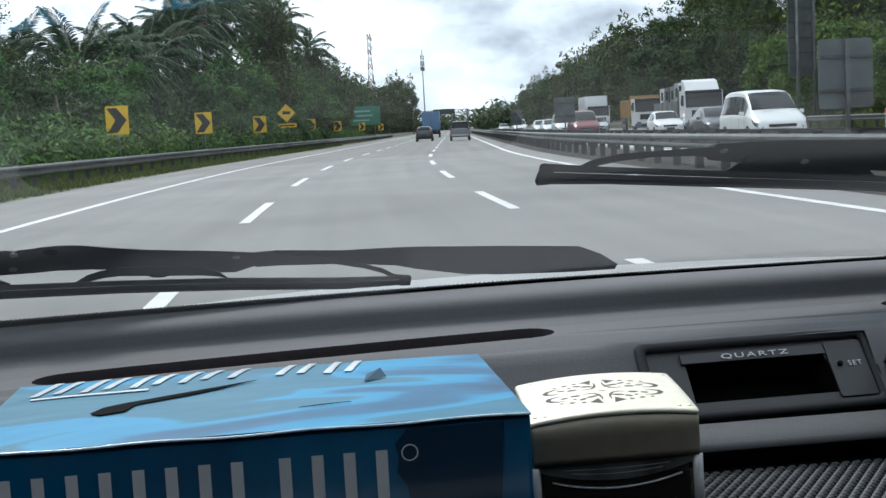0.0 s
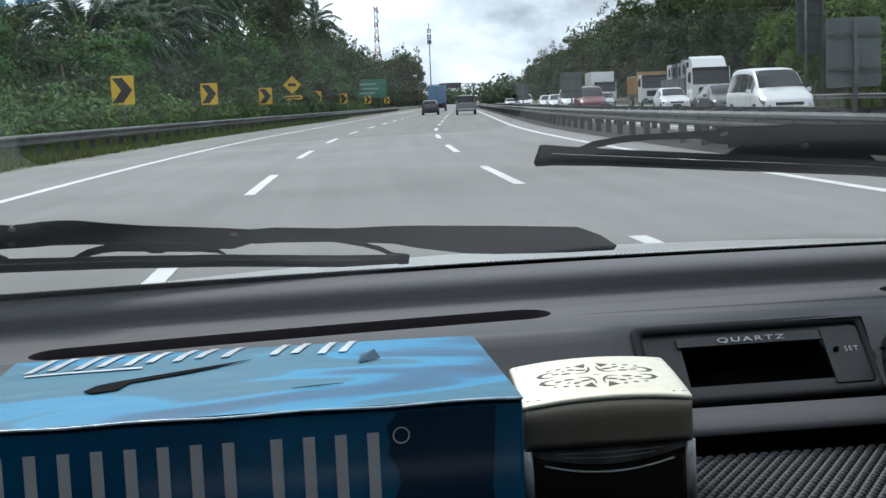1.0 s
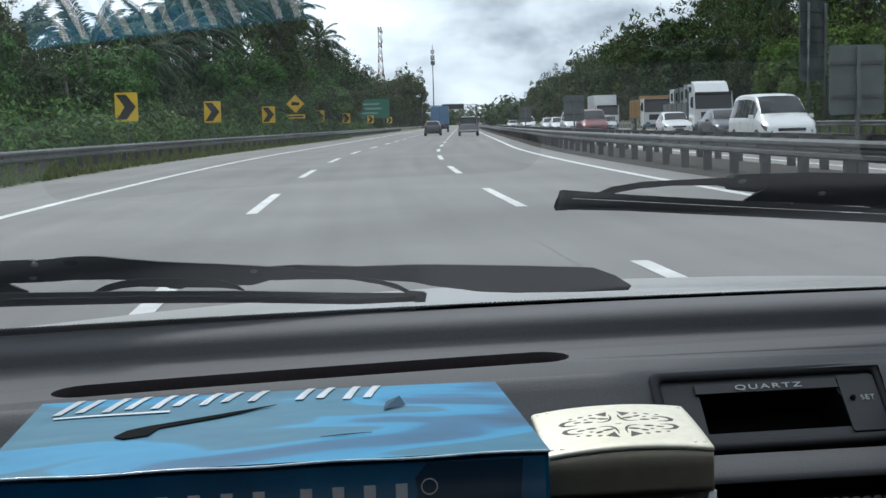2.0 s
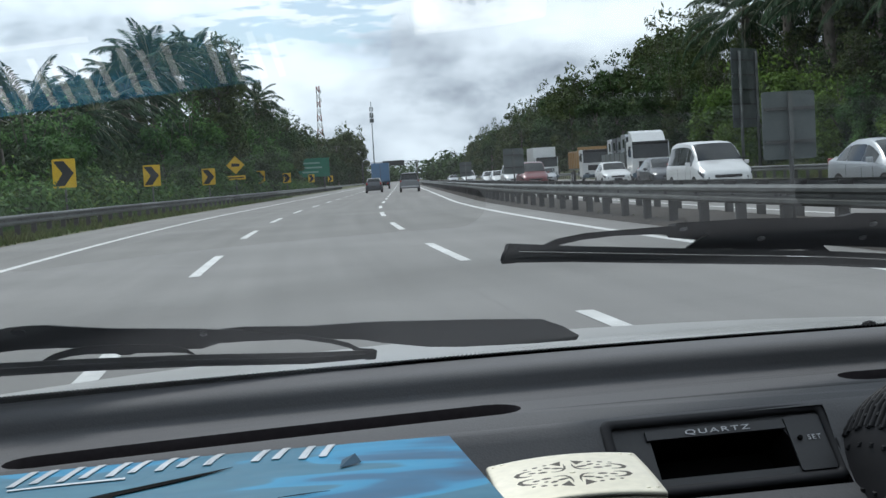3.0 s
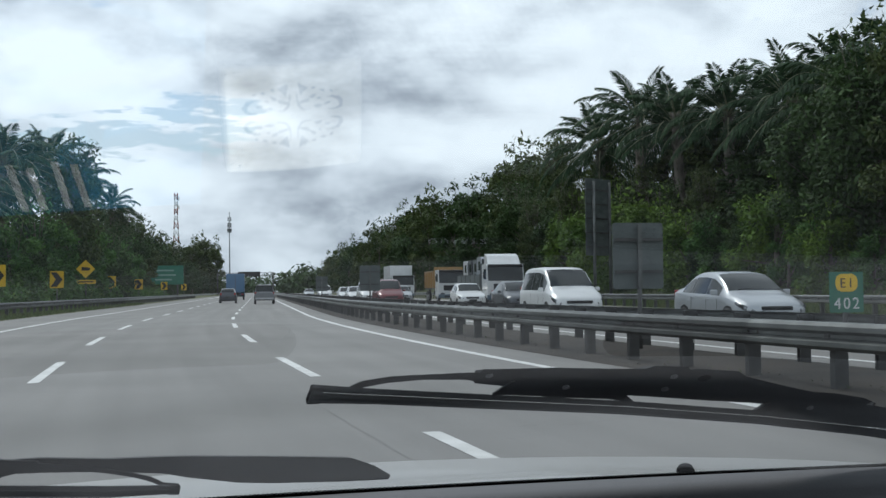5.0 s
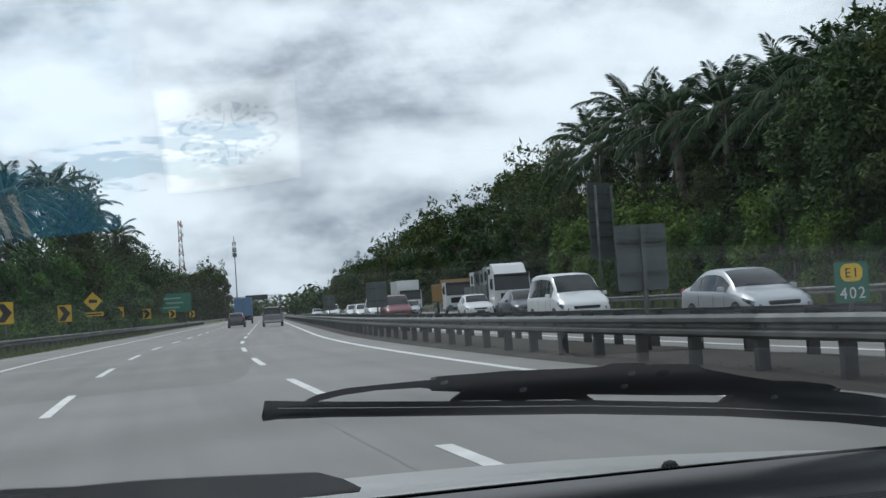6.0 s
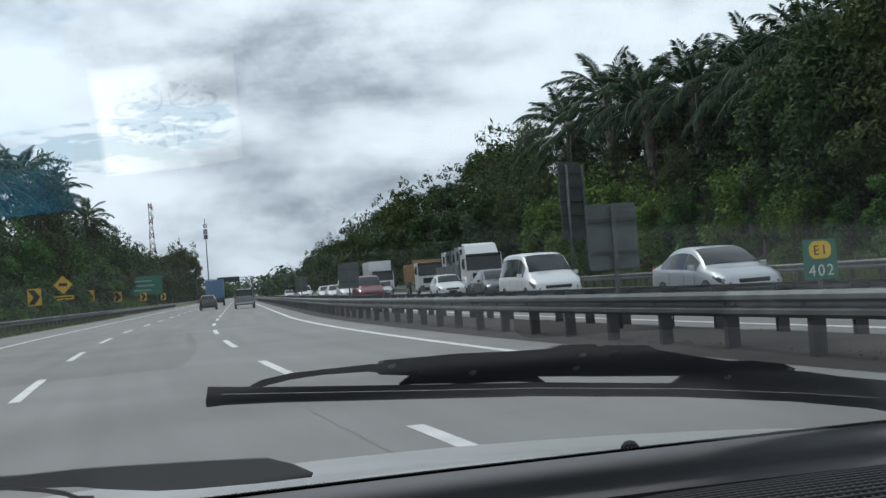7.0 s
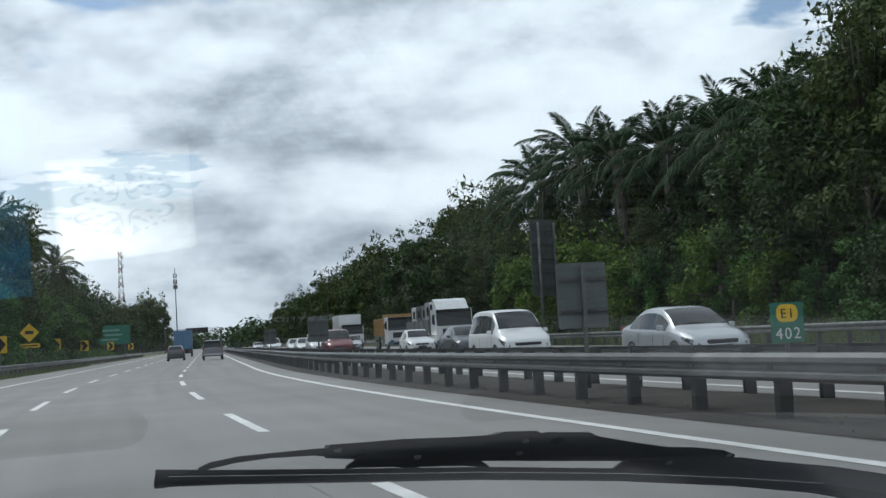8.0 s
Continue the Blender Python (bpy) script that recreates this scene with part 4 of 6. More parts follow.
draped([(0.122, 0.022), (0.131, 0.0228), (0.142, 0.0246), (0.131, 0.0236)], 0.0004, M_HOLE, "tear", "thin dark tear")
part("film_seam", tube([(bw * q / 24, -0.0004, bh + 0.0003 + 0.0003 * math.sin(q * 0.95)) for q in range(25)], 0.0006), M_SEAM, tissue, "shiny crimped film edge")
# maker's word as plain upright bars, on the top and on the front
for i in range(7):
    x = 0.010 + i * 0.0205
    lean_by = 0.006
    draped([(x, 0.078), (x + 0.0035, 0.078), (x + 0.0035 + lean_by, 0.102), (x + lean_by, 0.102)], 0.0004, M_BRIGHT, "print_bar")
    if i != 4:
        draped([(x + 0.009, 0.080), (x + 0.0125, 0.080), (x + 0.0125 + lean_by, 0.102), (x + 0.009 + lean_by, 0.102)], 0.0004, M_BRIGHT, "print_bar")
draped([(0.012, 0.071), (0.060, 0.071), (0.060, 0.0735), (0.012, 0.0735)], 0.0004, M_LETTER, "print_bar", "thin pale printed bar")
front_at = pose(0, -0.0003, 0, 90, 0, 0)
for i in range(7):
    x = 0.006 + i * 0.0228 - (0.006 if i > 4 else 0)
    part("print_bar", slab([(x, bh - 0.036), (x + 0.0042, bh - 0.036), (x + 0.0042, bh - 0.009), (x, bh - 0.009)], 0.0002, front_at), M_LETTER, tissue, "silver grey printed bar" if i == 0 else "")
    if i != 4:
        part("print_bar", slab([(x + 0.0115, bh - 0.036), (x + 0.0157, bh - 0.036), (x + 0.0157, bh - 0.009), (x + 0.0115, bh - 0.009)], 0.0002, front_at), M_LETTER, tissue)
dark_corner = [(0.1575 + 0.0022 * math.sin(q * 1.1) + 0.0012 * math.sin(q * 2.7), (bh - 0.002) * q / 12) for q in range(13)] + [ (bw - 0.010, bh - 0.002), (bw - 0.012, bh * 0.5), (bw - 0.009, 0.0)]
part("dark_corner", slab(dark_corner, 0.0001, front_at), material("blue_black_film", (0.003, 0.030, 0.070), 0.2, 0, (0.002, 0.016, 0.04), 12, 80, coat=0.6), tissue, "blue-black corner with a wavy edge")
ring = loft([[(0.1605 + r * math.cos(a), 0, bh - 0.0105 + r * math.sin(a)) for a in [q * math.pi / 12 for q in range(24)]] for r in (0.0026, 0.0031)], caps=False)
for v in ring.verts:
    v.co.y = -0.0007
part("print_ring", ring, M_LETTER, tissue, "small printed ring")

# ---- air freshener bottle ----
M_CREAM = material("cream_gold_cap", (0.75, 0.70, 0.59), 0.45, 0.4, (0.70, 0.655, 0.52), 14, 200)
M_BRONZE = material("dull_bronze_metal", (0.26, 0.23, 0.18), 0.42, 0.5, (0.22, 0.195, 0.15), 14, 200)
M_LIQUID = material("dark_glass_bottle", (0.012, 0.010, 0.009), 0.06, 0, (0.02, 0.016, 0.012), 12, 60, spec=0.7, coat=0.5)
M_CLEAR = material("clear_thick_glass", (0.40, 0.41, 0.41), 0.08, 0, (0.20, 0.205, 0.21), 40, 120, spec=0.7)
bottle = thing("air_freshener", "square glass air freshener bottle with a cream ornamented cap", "air freshener", pose(0.0962, 0.5575, 0.9393, 2.5, -1.5, -4.0))
cw, cd = 0.070, 0.064


def arch(x, y):
    return 0.0026 * (1 - (2 * x / cw) ** 2) + 0.0008 * (1 - (2 * y / cd) ** 2)


part("bottle", block(cw * 0.98, cd * 0.95, 0.0275, pose(0, 0, 0.01375), 0.004, 3), M_LIQUID, bottle, "dark glass bottle")
part("shoulder", block(cw * 0.88, cd * 0.86, 0.004, pose(0, 0, 0.0284), 0.0015), M_CLEAR, bottle, "thick clear glass shoulder")
corner = rounded(cw, cd, 0.0016, 4)
outl = []
for (ax, ay), (bx, by) in zip(corner, corner[1:] + corner[:1]):
    steps = 12 if math.hypot(bx - ax, by - ay) > 0.01 else 1
    outl += [(ax + (bx - ax) * h / steps, ay + (by - ay) * h / steps) for h in range(steps)]
rings = [[(x * 0.99, y * 0.99, 0.0465 + arch(x, y)) for x, y in outl], [(x * 1.008, y * 1.008, 0.0466 + arch(x, y)) for x, y in outl], [(x * 1.006, y * 1.006, 0.0478 + arch(x, y)) for x, y in outl], [(x * 0.99, y * 0.99, 0.0486 + arch(x, y)) for x, y in outl]]
rings += [[(x * q, y * q, 0.0487 + arch(x * q, y * q)) for x, y in outl] for q in (0.93, 0.86, 0.78, 0.7, 0.62, 0.54, 0.46, 0.38, 0.3, 0.2, 0.1, 0.01)]
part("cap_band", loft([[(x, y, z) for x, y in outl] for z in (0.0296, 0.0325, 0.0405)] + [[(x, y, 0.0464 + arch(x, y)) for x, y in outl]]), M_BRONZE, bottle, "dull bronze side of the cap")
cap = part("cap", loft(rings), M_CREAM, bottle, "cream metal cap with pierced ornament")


def on_cap(points, mat, name):
    points = [(x * 1.06, y * 0.98 - 0.002) for x, y in points]
    bm = slab(points, 0.0002)
    for v in bm.verts:
        v.co.z += 0.04855 + arch(v.co.x, v.co.y)
    return part(name, bm, mat, cap)


M_PIERCED = material("pierced_dark", (0.05, 0.04, 0.025), 0.6)
def petal(cx, cy, rx, ry, turn):
    t = radians(turn)
    return [(cx + rx * math.cos(q) * math.cos(t) - ry * math.sin(q) * math.sin(t), cy + rx * math.cos(q) * math.sin(t) + ry * math.sin(q) * math.cos(t)) for q in [math.pi * h / 7 for h in range(14)]]


def stroke(line, thick, sx, sy):
    """A tapering curl along a line of points, widest in its middle."""
    last = len(line) - 1
    one, two = [], []
    for h, (x, y) in enumerate(line):
        (ax, ay), (bx, by) = line[max(h - 1, 0)], line[min(h + 1, last)]
        long = math.hypot(bx - ax, by - ay)
        w = thick * (0.12 + 0.88 * math.sin(math.pi * h / last)) / 2
        one.append((x - (by - ay) / long * w, y + (bx - ax) / long * w))
        two.append((x + (by - ay) / long * w, y - (bx - ax) / long * w))
    return [(sx * x, sy * y) for x, y in one + two[::-1]]


# pierced flower: the same quarter four times
CURL_IN = ((0.0018, 0.0150), (0.0017, 0.0105), (0.0024, 0.0066), (0.0038, 0.0042), (0.0062, 0.0034), (0.0085, 0.0040))
CURL_OUT = ((0.0168, 0.0026), (0.0198, 0.0024), (0.0222, 0.0036), (0.0230, 0.0060), (0.0216, 0.0086), (0.0190, 0.0100), (0.0160, 0.0102))
LEAVES = ((0.0052, 0.0086, 0.0026, 0.0011, 20), (0.0092, 0.0110, 0.0018, 0.0010, 35), (0.0118, 0.0050, 0.0021, 0.0011, 0), (0.0162, 0.0064, 0.0017, 0.0009, 10),
          (0.0096, 0.0160, 0.0010, 0.0009, 0), (0.0140, 0.0144, 0.0013, 0.0009, -20), (0.0124, 0.0096, 0.0009, 0.0007, 0), (0.0182, 0.0134, 0.0009, 0.0007, -30))
for sx in (-1, 1):
    for sy in (-1, 1):
        on_cap([(sx * 0.0022, sy * 0.0200), (sx * 0.0074, sy * 0.0168), (sx * 0.0052, sy * 0.0142), (sx * 0.0034, sy * 0.0120)], M_PIERCED, "piercing")
        on_cap(stroke(CURL_IN, 0.0013, sx, sy), M_PIERCED, "piercing")
        on_cap(stroke(CURL_OUT, 0.0023, sx, sy), M_PIERCED, "piercing")
        for cx, cy, rx, ry, turn in LEAVES:
            on_cap(petal(sx * cx, sy * cy, rx, ry, sx * sy * turn), M_PIERCED, "piercing")
        for cx, cy in ((0.0318, 0.0268), (0.0276, 0.0278)):
            part("stud", rod(0.0012, 0.0006, 0.0004, pose(sx * cx, sy * cy, 0.0486 + arch(cx, cy)), 10), M_CREAM, cap)
part("stud", rod(0.0016, 0.0007, 0.0005, pose(0, -0.002, 0.0486 + arch(0, 0)), 12), M_CREAM, cap)

# highlight curves on the thick glass front, drawn as thin pale tubes
for zz, half, sag in ((0.0272, 0.022, 0.0006), (0.0256, 0.019, 0.0012), (0.0222, 0.027, 0.0042)):
    pts = [(half * (q / 8 - 1), -cd * 0.475 - 0.0002, zz - sag * (1 - (q / 8 - 1) ** 2)) for q in range(17)]
    part("glint_curve", tube(pts, 0.00045), M_CLEAR, bottle, "pale curve standing in for a glint on the glass")
# curved grey band: light caught in the clear glass, given as colour
lens = [(cw * 0.45 * (q / 8 - 1), 0.0290) for q in range(17)] + [(cw * 0.45 * (1 - q / 8), 0.0268 - 0.0052 * (1 - (1 - q / 8) ** 2)) for q in range(17)]
part("glass_sheen", slab(lens, 0.0012, pose(0, -cd * 0.475 + 0.0006, 0, 90, 0, 0)), material("grey_sheen_glass", (0.10, 0.10, 0.098), 0.1, 0, (0.03, 0.03, 0.03), 60, 140, spec=0.7, coat=0.4), bottle, "thick glass below the cap with its grey sheen painted in")
for sx in (-1, 1):
    part("glass_corner", bar((sx * cw * 0.482, -cd * 0.468, 0.001), (sx * cw * 0.482, -cd * 0.468, 0.0292), 0.0022, seg=10), M_CLEAR, bottle, "thick clear glass corner")


# ---- trees and undergrowth ----
def leaf_cloud(rng, spots, per, size, spread, droop=0.3):
    """Kite-shaped leaves scattered round the given (centre, radius) clumps, denser on their skins."""
    c = np.repeat(np.array([s[0] for s in spots]), per, axis=0)
    r = np.repeat(np.array([s[1] for s in spots]), per)
    n = len(c)
    d = rng.normal(size=(n, 3))
    d /= np.linalg.norm(d, axis=1)[:, None]
    rad = r * rng.uniform(0.35, 1.0, n) ** 0.45
    p = c + d * rad[:, None] * np.array([1, 1, 0.75])
    p += rng.normal(size=(n, 3)) * spread
    up = d * 0.7 + rng.normal(size=(n, 3)) * 0.6 + np.array([0, 0, 0.8])
    up /= np.linalg.norm(up, axis=1)[:, None]
    a = np.cross(up, rng.normal(size=(n, 3)))
    a /= np.linalg.norm(a, axis=1)[:, None]
    a[:, 2] -= droop
    b = np.cross(up, a)
    b /= np.linalg.norm(b, axis=1)[:, None]
    s = size * rng.uniform(0.6, 1.3, n)[:, None]
    quad = np.stack([p - a * s, p + b * s * 0.45, p + a * s, p - b * s * 0.45], 1)
    return quad.reshape(-1, 3)


def leaf_mesh(name, verts, mat):
    n = len(verts) // 4
    me = bpy.data.meshes.new(name)
    me.vertices.add(len(verts))
    me.vertices.foreach_set("co", verts.astype(np.float32).ravel())
    me.loops.add(len(verts))
    me.loops.foreach_set("vertex_index", np.arange(len(verts), dtype=np.int32))
    me.polygons.add(n)
    me.polygons.foreach_set("loop_start", np.arange(0, len(verts), 4, dtype=np.int32))
    me.update(calc_edges=True)
    me.materials.append(mat)
    return me


def tree_source(seed, height, width, clumps, per, leaf, mat, bare=0.25, sprigs=10):
    """One broadleaf tree: a tapered trunk with limbs, and a ragged crown of clumps with sprigs above it."""
    rng = np.random.default_rng(seed)
    spots = []
    for i in range(clumps):
        h = bare + (1 - bare) * (i + 0.5) / clumps
        reach = width * (0.55 + 0.45 * math.sin(math.pi * min(1, (h - bare) / (1 - bare) * 0.85 + 0.12))) * rng.uniform(0.35, 1.0)
        a = rng.uniform(0, 2 * math.pi)
        spots.append(((reach * math.cos(a), reach * math.sin(a), height * h * rng.uniform(0.92, 1.0)), rng.uniform(0.55, 1.0) * width * 0.42))
    verts = leaf_cloud(rng, spots, per, leaf, 0.12)
    thin = []
    for i in range(sprigs):
        a, q = rng.uniform(0, 2 * math.pi), rng.uniform(0, width * 0.8)
        thin.append(((q * math.cos(a), q * math.sin(a), height * rng.uniform(0.90, 1.18)), 0.45))
    verts = np.vstack([verts, leaf_cloud(rng, thin, 18, leaf * 1.05, 0.32)])
    crown = leaf_mesh("crown", verts, mat)
    bits = [bar((0, 0, -0.6), (0.15, 0.1, height * 0.45), 0.22, 0.15, 9), bar((0.15, 0.1, height * 0.44), (0.0, 0.2, height * 0.9), 0.15, 0.04, 8)]
    for c, r in spots[::3]:
        z0 = max(height * 0.25, c[2] - r - 1.2)
        bits.append(bar((0.08, 0.1, z0), c, 0.07, 0.02, 6))
    for c, r in thin:
        bits.append(bar((c[0] * 0.5, c[1] * 0.5, height * 0.75), (c[0], c[1], c[2] + 0.3), 0.03, 0.008, 5))
    trunk_bm = joined(*bits)
    trunk = bpy.data.meshes.new("trunk")
    trunk_bm.to_mesh(trunk)
    trunk.materials.append(M_BARK)
    return trunk, crown


def palm_source(seed, trunk_h, fronds=34, length=4.9):
    """One oil palm: a thick trunk with leaf bases, upright young fronds, arching older ones and a hanging skirt."""
    rng = np.random.default_rng(seed)
    bits = [bar((0, 0, -0.8), (0, 0, trunk_h), 0.34, 0.30, 12)]
    for i in range(int(trunk_h * 7)):
        a, z = i * 2.4, 0.3 + i / 7
        bits.append(bar((0.28 * math.cos(a), 0.28 * math.sin(a), z), (0.46 * math.cos(a), 0.46 * math.sin(a), z + 0.22), 0.07, 0.04, 5))
    for q in range(5):
        a = q * 1.26
        bits.append(bar((0, 0, trunk_h), (0.3 * math.cos(a), 0.3 * math.sin(a), trunk_h + 0.5), 0.2, 0.1, 6))
    verts, ribs = [], []
    down = np.array([0, 0, -1.0])
    for i in range(fronds):
        age = i / (fronds - 1)
        a = i * 2.399 + rng.uniform(-0.25, 0.25)
        ang = radians(80 - 100 * age + rng.uniform(-7, 7))
        ln = length * (0.66 + 0.36 * min(1, age * 2.2)) * rng.uniform(0.9, 1.08)
        bend = radians(38 + 50 * math.sin(math.pi * min(1, age * 1.1)) + rng.uniform(-8, 14))
        p = np.array([0.15 * math.cos(a), 0.15 * math.sin(a), trunk_h + 0.35 - 0.4 * age])
        out = np.array([math.cos(a), math.sin(a), 0])
        side = np.array([-math.sin(a), math.cos(a), 0])
        pts, steps = [p], 12
        for k in range(steps):
            ang = max(ang - bend * (0.3 + 1.4 * k / steps) / steps, radians(-84))
            p = p + (out * math.cos(ang) + np.array([0, 0, math.sin(ang)])) * ln / steps
            pts.append(p)
        hang = 0.12 + 0.75 * age
        for k in range(1, steps + 1):
            ribs.append((pts[k - 1], pts[k], 0.075 * (1 - k / (steps + 1.5))))
            if k < 3:
                continue
            d = (pts[k] - pts[k - 1]) / np.linalg.norm(pts[k] - pts[k - 1])
            f = (k - 2) / (steps - 2)
            for m in range(5):
                base = pts[k - 1] + (pts[k] - pts[k - 1]) * m / 5
                ll = (0.34 + 0.62 * math.sin(math.pi * min(1, f * 0.82 + 0.10))) * rng.uniform(0.82, 1.12)
                for sg in (-1, 1):
                    way = side * sg * rng.uniform(0.45, 0.75) + d * 0.62 + down * hang * rng.uniform(0.5, 1.2)
                    way /= np.linalg.norm(way)
                    tip = base + way * ll + down * 0.12 * ll
                    w = d * 0.05
                    midp = base + way * ll * 0.5 + np.array([0, 0, 0.04])
                    verts += [base - w * 0.5, midp - w, tip, midp + w]
    crown = leaf_mesh("crown", np.array(verts), M_PALM)
    q, fc = [], []
    for p0, p1, r in ribs:
        k = len(q)
        for p in (p0, p1):
            q += [p + np.array([r, 0, 0]), p + np.array([-r * 0.5, r * 0.87, 0]), p + np.array([-r * 0.5, -r * 0.87, 0.0])]
        fc += [(k, k + 1, k + 4, k + 3), (k + 1, k + 2, k + 5, k + 4), (k + 2, k, k + 3, k + 5)]
    rib = mesh_from("rachis", q, fc)
    rib.materials.append(M_RACHIS)
    tb = joined(*bits)
    trunk = bpy.data.meshes.new("trunk")
    tb.to_mesh(trunk)
    trunk.materials.append(M_BARK)
    return trunk, crown, rib


TREES = [tree_source(11, 11.0, 3.4, 34, 300, 0.19, M_LEAF_A, 0.25, 40), tree_source(12, 12.5, 3.2, 36, 280, 0.195, M_LEAF_B, 0.22, 48), tree_source(13, 10.0, 3.6, 34, 300, 0.19, M_LEAF_A, 0.18, 36),
         tree_source(14, 13.0, 2.9, 34, 280, 0.19, M_LEAF_B, 0.3, 52)]
SMALL = [tree_source(21, 5.5, 2.3, 20, 260, 0.15, M_LEAF_C, 0.08, 6), tree_source(22, 4.5, 2.2, 18, 260, 0.15, M_LEAF_A, 0.06, 4)]
BRIGHT = [tree_source(23, 5.5, 2.6, 24, 240, 0.17, M_LEAF_D, 0.06, 6)]
FAR = [tree_source(31, 11.5, 3.8, 26, 150, 0.32, M_LEAF_A, 0.12, 6), tree_source(32, 12.5, 3.6, 26, 150, 0.32, M_LEAF_B, 0.12, 8)]
PALM_H = (6.2, 7.4, 5.0)
PALMS = [palm_source(41, 6.2), palm_source(42, 7.4, 36, 5.2), palm_source(43, 5.0, 30, 4.6)]
rng = random.Random(7)


def put_tree(src, lat, y, scale, name, label, category, group, sink=0.15):
    m = beside(lat, y, terrain(lat, y) - sink) @ pose(0, 0, 0, rng.uniform(-3, 3), rng.uniform(-3, 3), rng.uniform(0, 360))
    ob = thing(name, label, category, m @ Matrix.Diagonal((scale, scale, scale * rng.uniform(0.94, 1.08), 1)), group)
    part("trunk", src[0], None, ob)
    part("crown", src[1], None, ob)
    if len(src) > 2:
        part("rachis", src[2], None, ob)
    return ob


BROAD = "dark green broadleaf tree in the roadside wood"
# wood on the rise beyond the oncoming carriageway
y = 26.0
while y < 150:
    low = 0.42 if 62 < y < 94 else 0.78 if 94 <= y < 125 else 1.0
    put_tree(TREES[rng.randrange(4)], 33 + rng.uniform(-1.3, 1.5), y, low * rng.uniform(0.78, 0.95), "tree", BROAD, "tree", "wood beyond the far verge")
    y += rng.uniform(4.6, 6.2)
y = 24.0
while y < 150:
    lat = (40 if y < 63 or y > 93 else 47) + rng.uniform(-2, 2)
    s = rng.uniform(1.25, 1.42) if y < 60 else rng.uniform(0.6, 0.72) if y < 128 else 0.95
    put_tree(TREES[rng.randrange(4)], lat, y, s, "tree", "tall leafy tree with sparse twigs at its top", "tree", "wood beyond the far verge")
    y += rng.uniform(5.4, 7.0)
y = 152.0
while y < 520:
    for lat in (31, 39):
        put_tree(FAR[rng.randrange(2)], lat + rng.uniform(-2, 2), y + rng.uniform(-2, 2), rng.uniform(1.05, 1.3) * (1.0 if lat > 35 else 0.75), "tree", "distant dark green tree in the roadside wood", "tree", "wood beyond the far verge")
    y += rng.uniform(8, 10) + y * 0.012
def palm_stand(rows, size, label, group):
    """Oil palms given as (bearing in degrees, distance, elevation of the crown's heart in degrees)."""
    for i, (bearing, far, up) in enumerate(rows):
        x, y = far * math.sin(radians(bearing)), far * math.cos(radians(bearing))
        lat = x - mid_x(y)
        base = terrain(lat, y) - 0.1
        heart = 1.25 + far * math.tan(radians(up))
        src = PALMS[i % 3]
        m = pose(x, y, base, rng.uniform(-2, 2), rng.uniform(-2, 2), rng.uniform(0, 360))
        k = size * rng.uniform(0.92, 1.1)
        tall = (heart - base) / (PALM_H[i % 3] * k)
        ob = thing("oil_palm", label, "palm tree", m @ Matrix.Diagonal((k, k, k, 1)), group)
        part("trunk", src[0], None, ob).matrix_local = Matrix.Diagonal((1, 1, tall, 1))
        rise = pose(0, 0, PALM_H[i % 3] * (tall - 1))
        part("crown", src[1], None, ob).matrix_local = rise
        part("rachis", src[2], None, ob).matrix_local = rise


palm_stand(((21.9, 112, 6.0), (23.4, 104, 7.2), (25.4, 99, 7.0), (27.5, 94, 7.3), (30.1, 88, 7.6), (32.5, 82, 8.0), (28.9, 106, 7.0), (24.5, 116, 6.6), (35.2, 76, 8.0), (31.6, 100, 7.3), (26.6, 112, 5.6)),
           1.26, "tall oil palm with long arching dark fronds", "oil palms beyond the far verge")
for lat, y, s in ((43, 62, 0.75), (45, 68, 0.8), (43.5, 74, 0.78), (45, 80, 0.85), (43, 86, 0.8), (45.5, 92, 0.9), (44, 77, 1.0), (46, 84, 1.0), (43.5, 69, 1.05), (38, 88, 0.75), (41, 93, 0.85), (39, 99, 0.8), (37.5, 82, 0.65), (36, 76, 0.5), (41, 70, 0.5), (40, 78, 0.5), (41, 88, 0.55)):
    put_tree(FAR[rng.randrange(2)], lat, y, s, "tree", "dense dark tree behind the oil palms", "tree", "wood beyond the far verge")
for lat, y, s in ((30.8, 92, 1.35), (31.5, 62, 0.95), (31.2, 76, 0.8), (32.5, 108, 1.2), (30.5, 54, 0.7), (32.4, 84, 1.1), (33.0, 97, 1.2), (32.0, 101, 1.0)):
    put_tree(BRIGHT[0], lat, y, s, "bush", "bright yellowish-green bush below the palms", "bush", "shrubs on the far verge")
for lat, y, s in ((33.6, 86, 0.5), (33.2, 92, 0.56), (33.8, 97, 0.6), (33.4, 104, 0.6), (34.2, 80, 0.5), (34.0, 110, 0.62)):
    put_tree(TREES[rng.randrange(4)], lat, y, s, "tree", "leafy green tree crowding round the palm trunks", "tree", "wood beyond the far verge")
y = 24.0
while y < 130:
    put_tree(SMALL[rng.randrange(2)], (29.6 if y < 44 else 31.6) + rng.uniform(-0.8, 1.0), y, rng.uniform(0.45, 0.85), "bush", "bushy green shrub at the foot of the trees", "bush", "shrubs on the far verge")
    y += rng.uniform(3.6, 6.5) if y < 56 or y > 92 else 14

# wood and plantation on the near side
y = 46.0
while y < 170:
    put_tree(SMALL[rng.randrange(2)], -13 + rng.uniform(-1, 1), y, rng.uniform(0.6, 1.0) * (1 if y < 95 else 1.35), "bush", "bright green roadside shrub", "bush", "shrubs beside the verge")
    y += rng.uniform(3.2, 5.0)
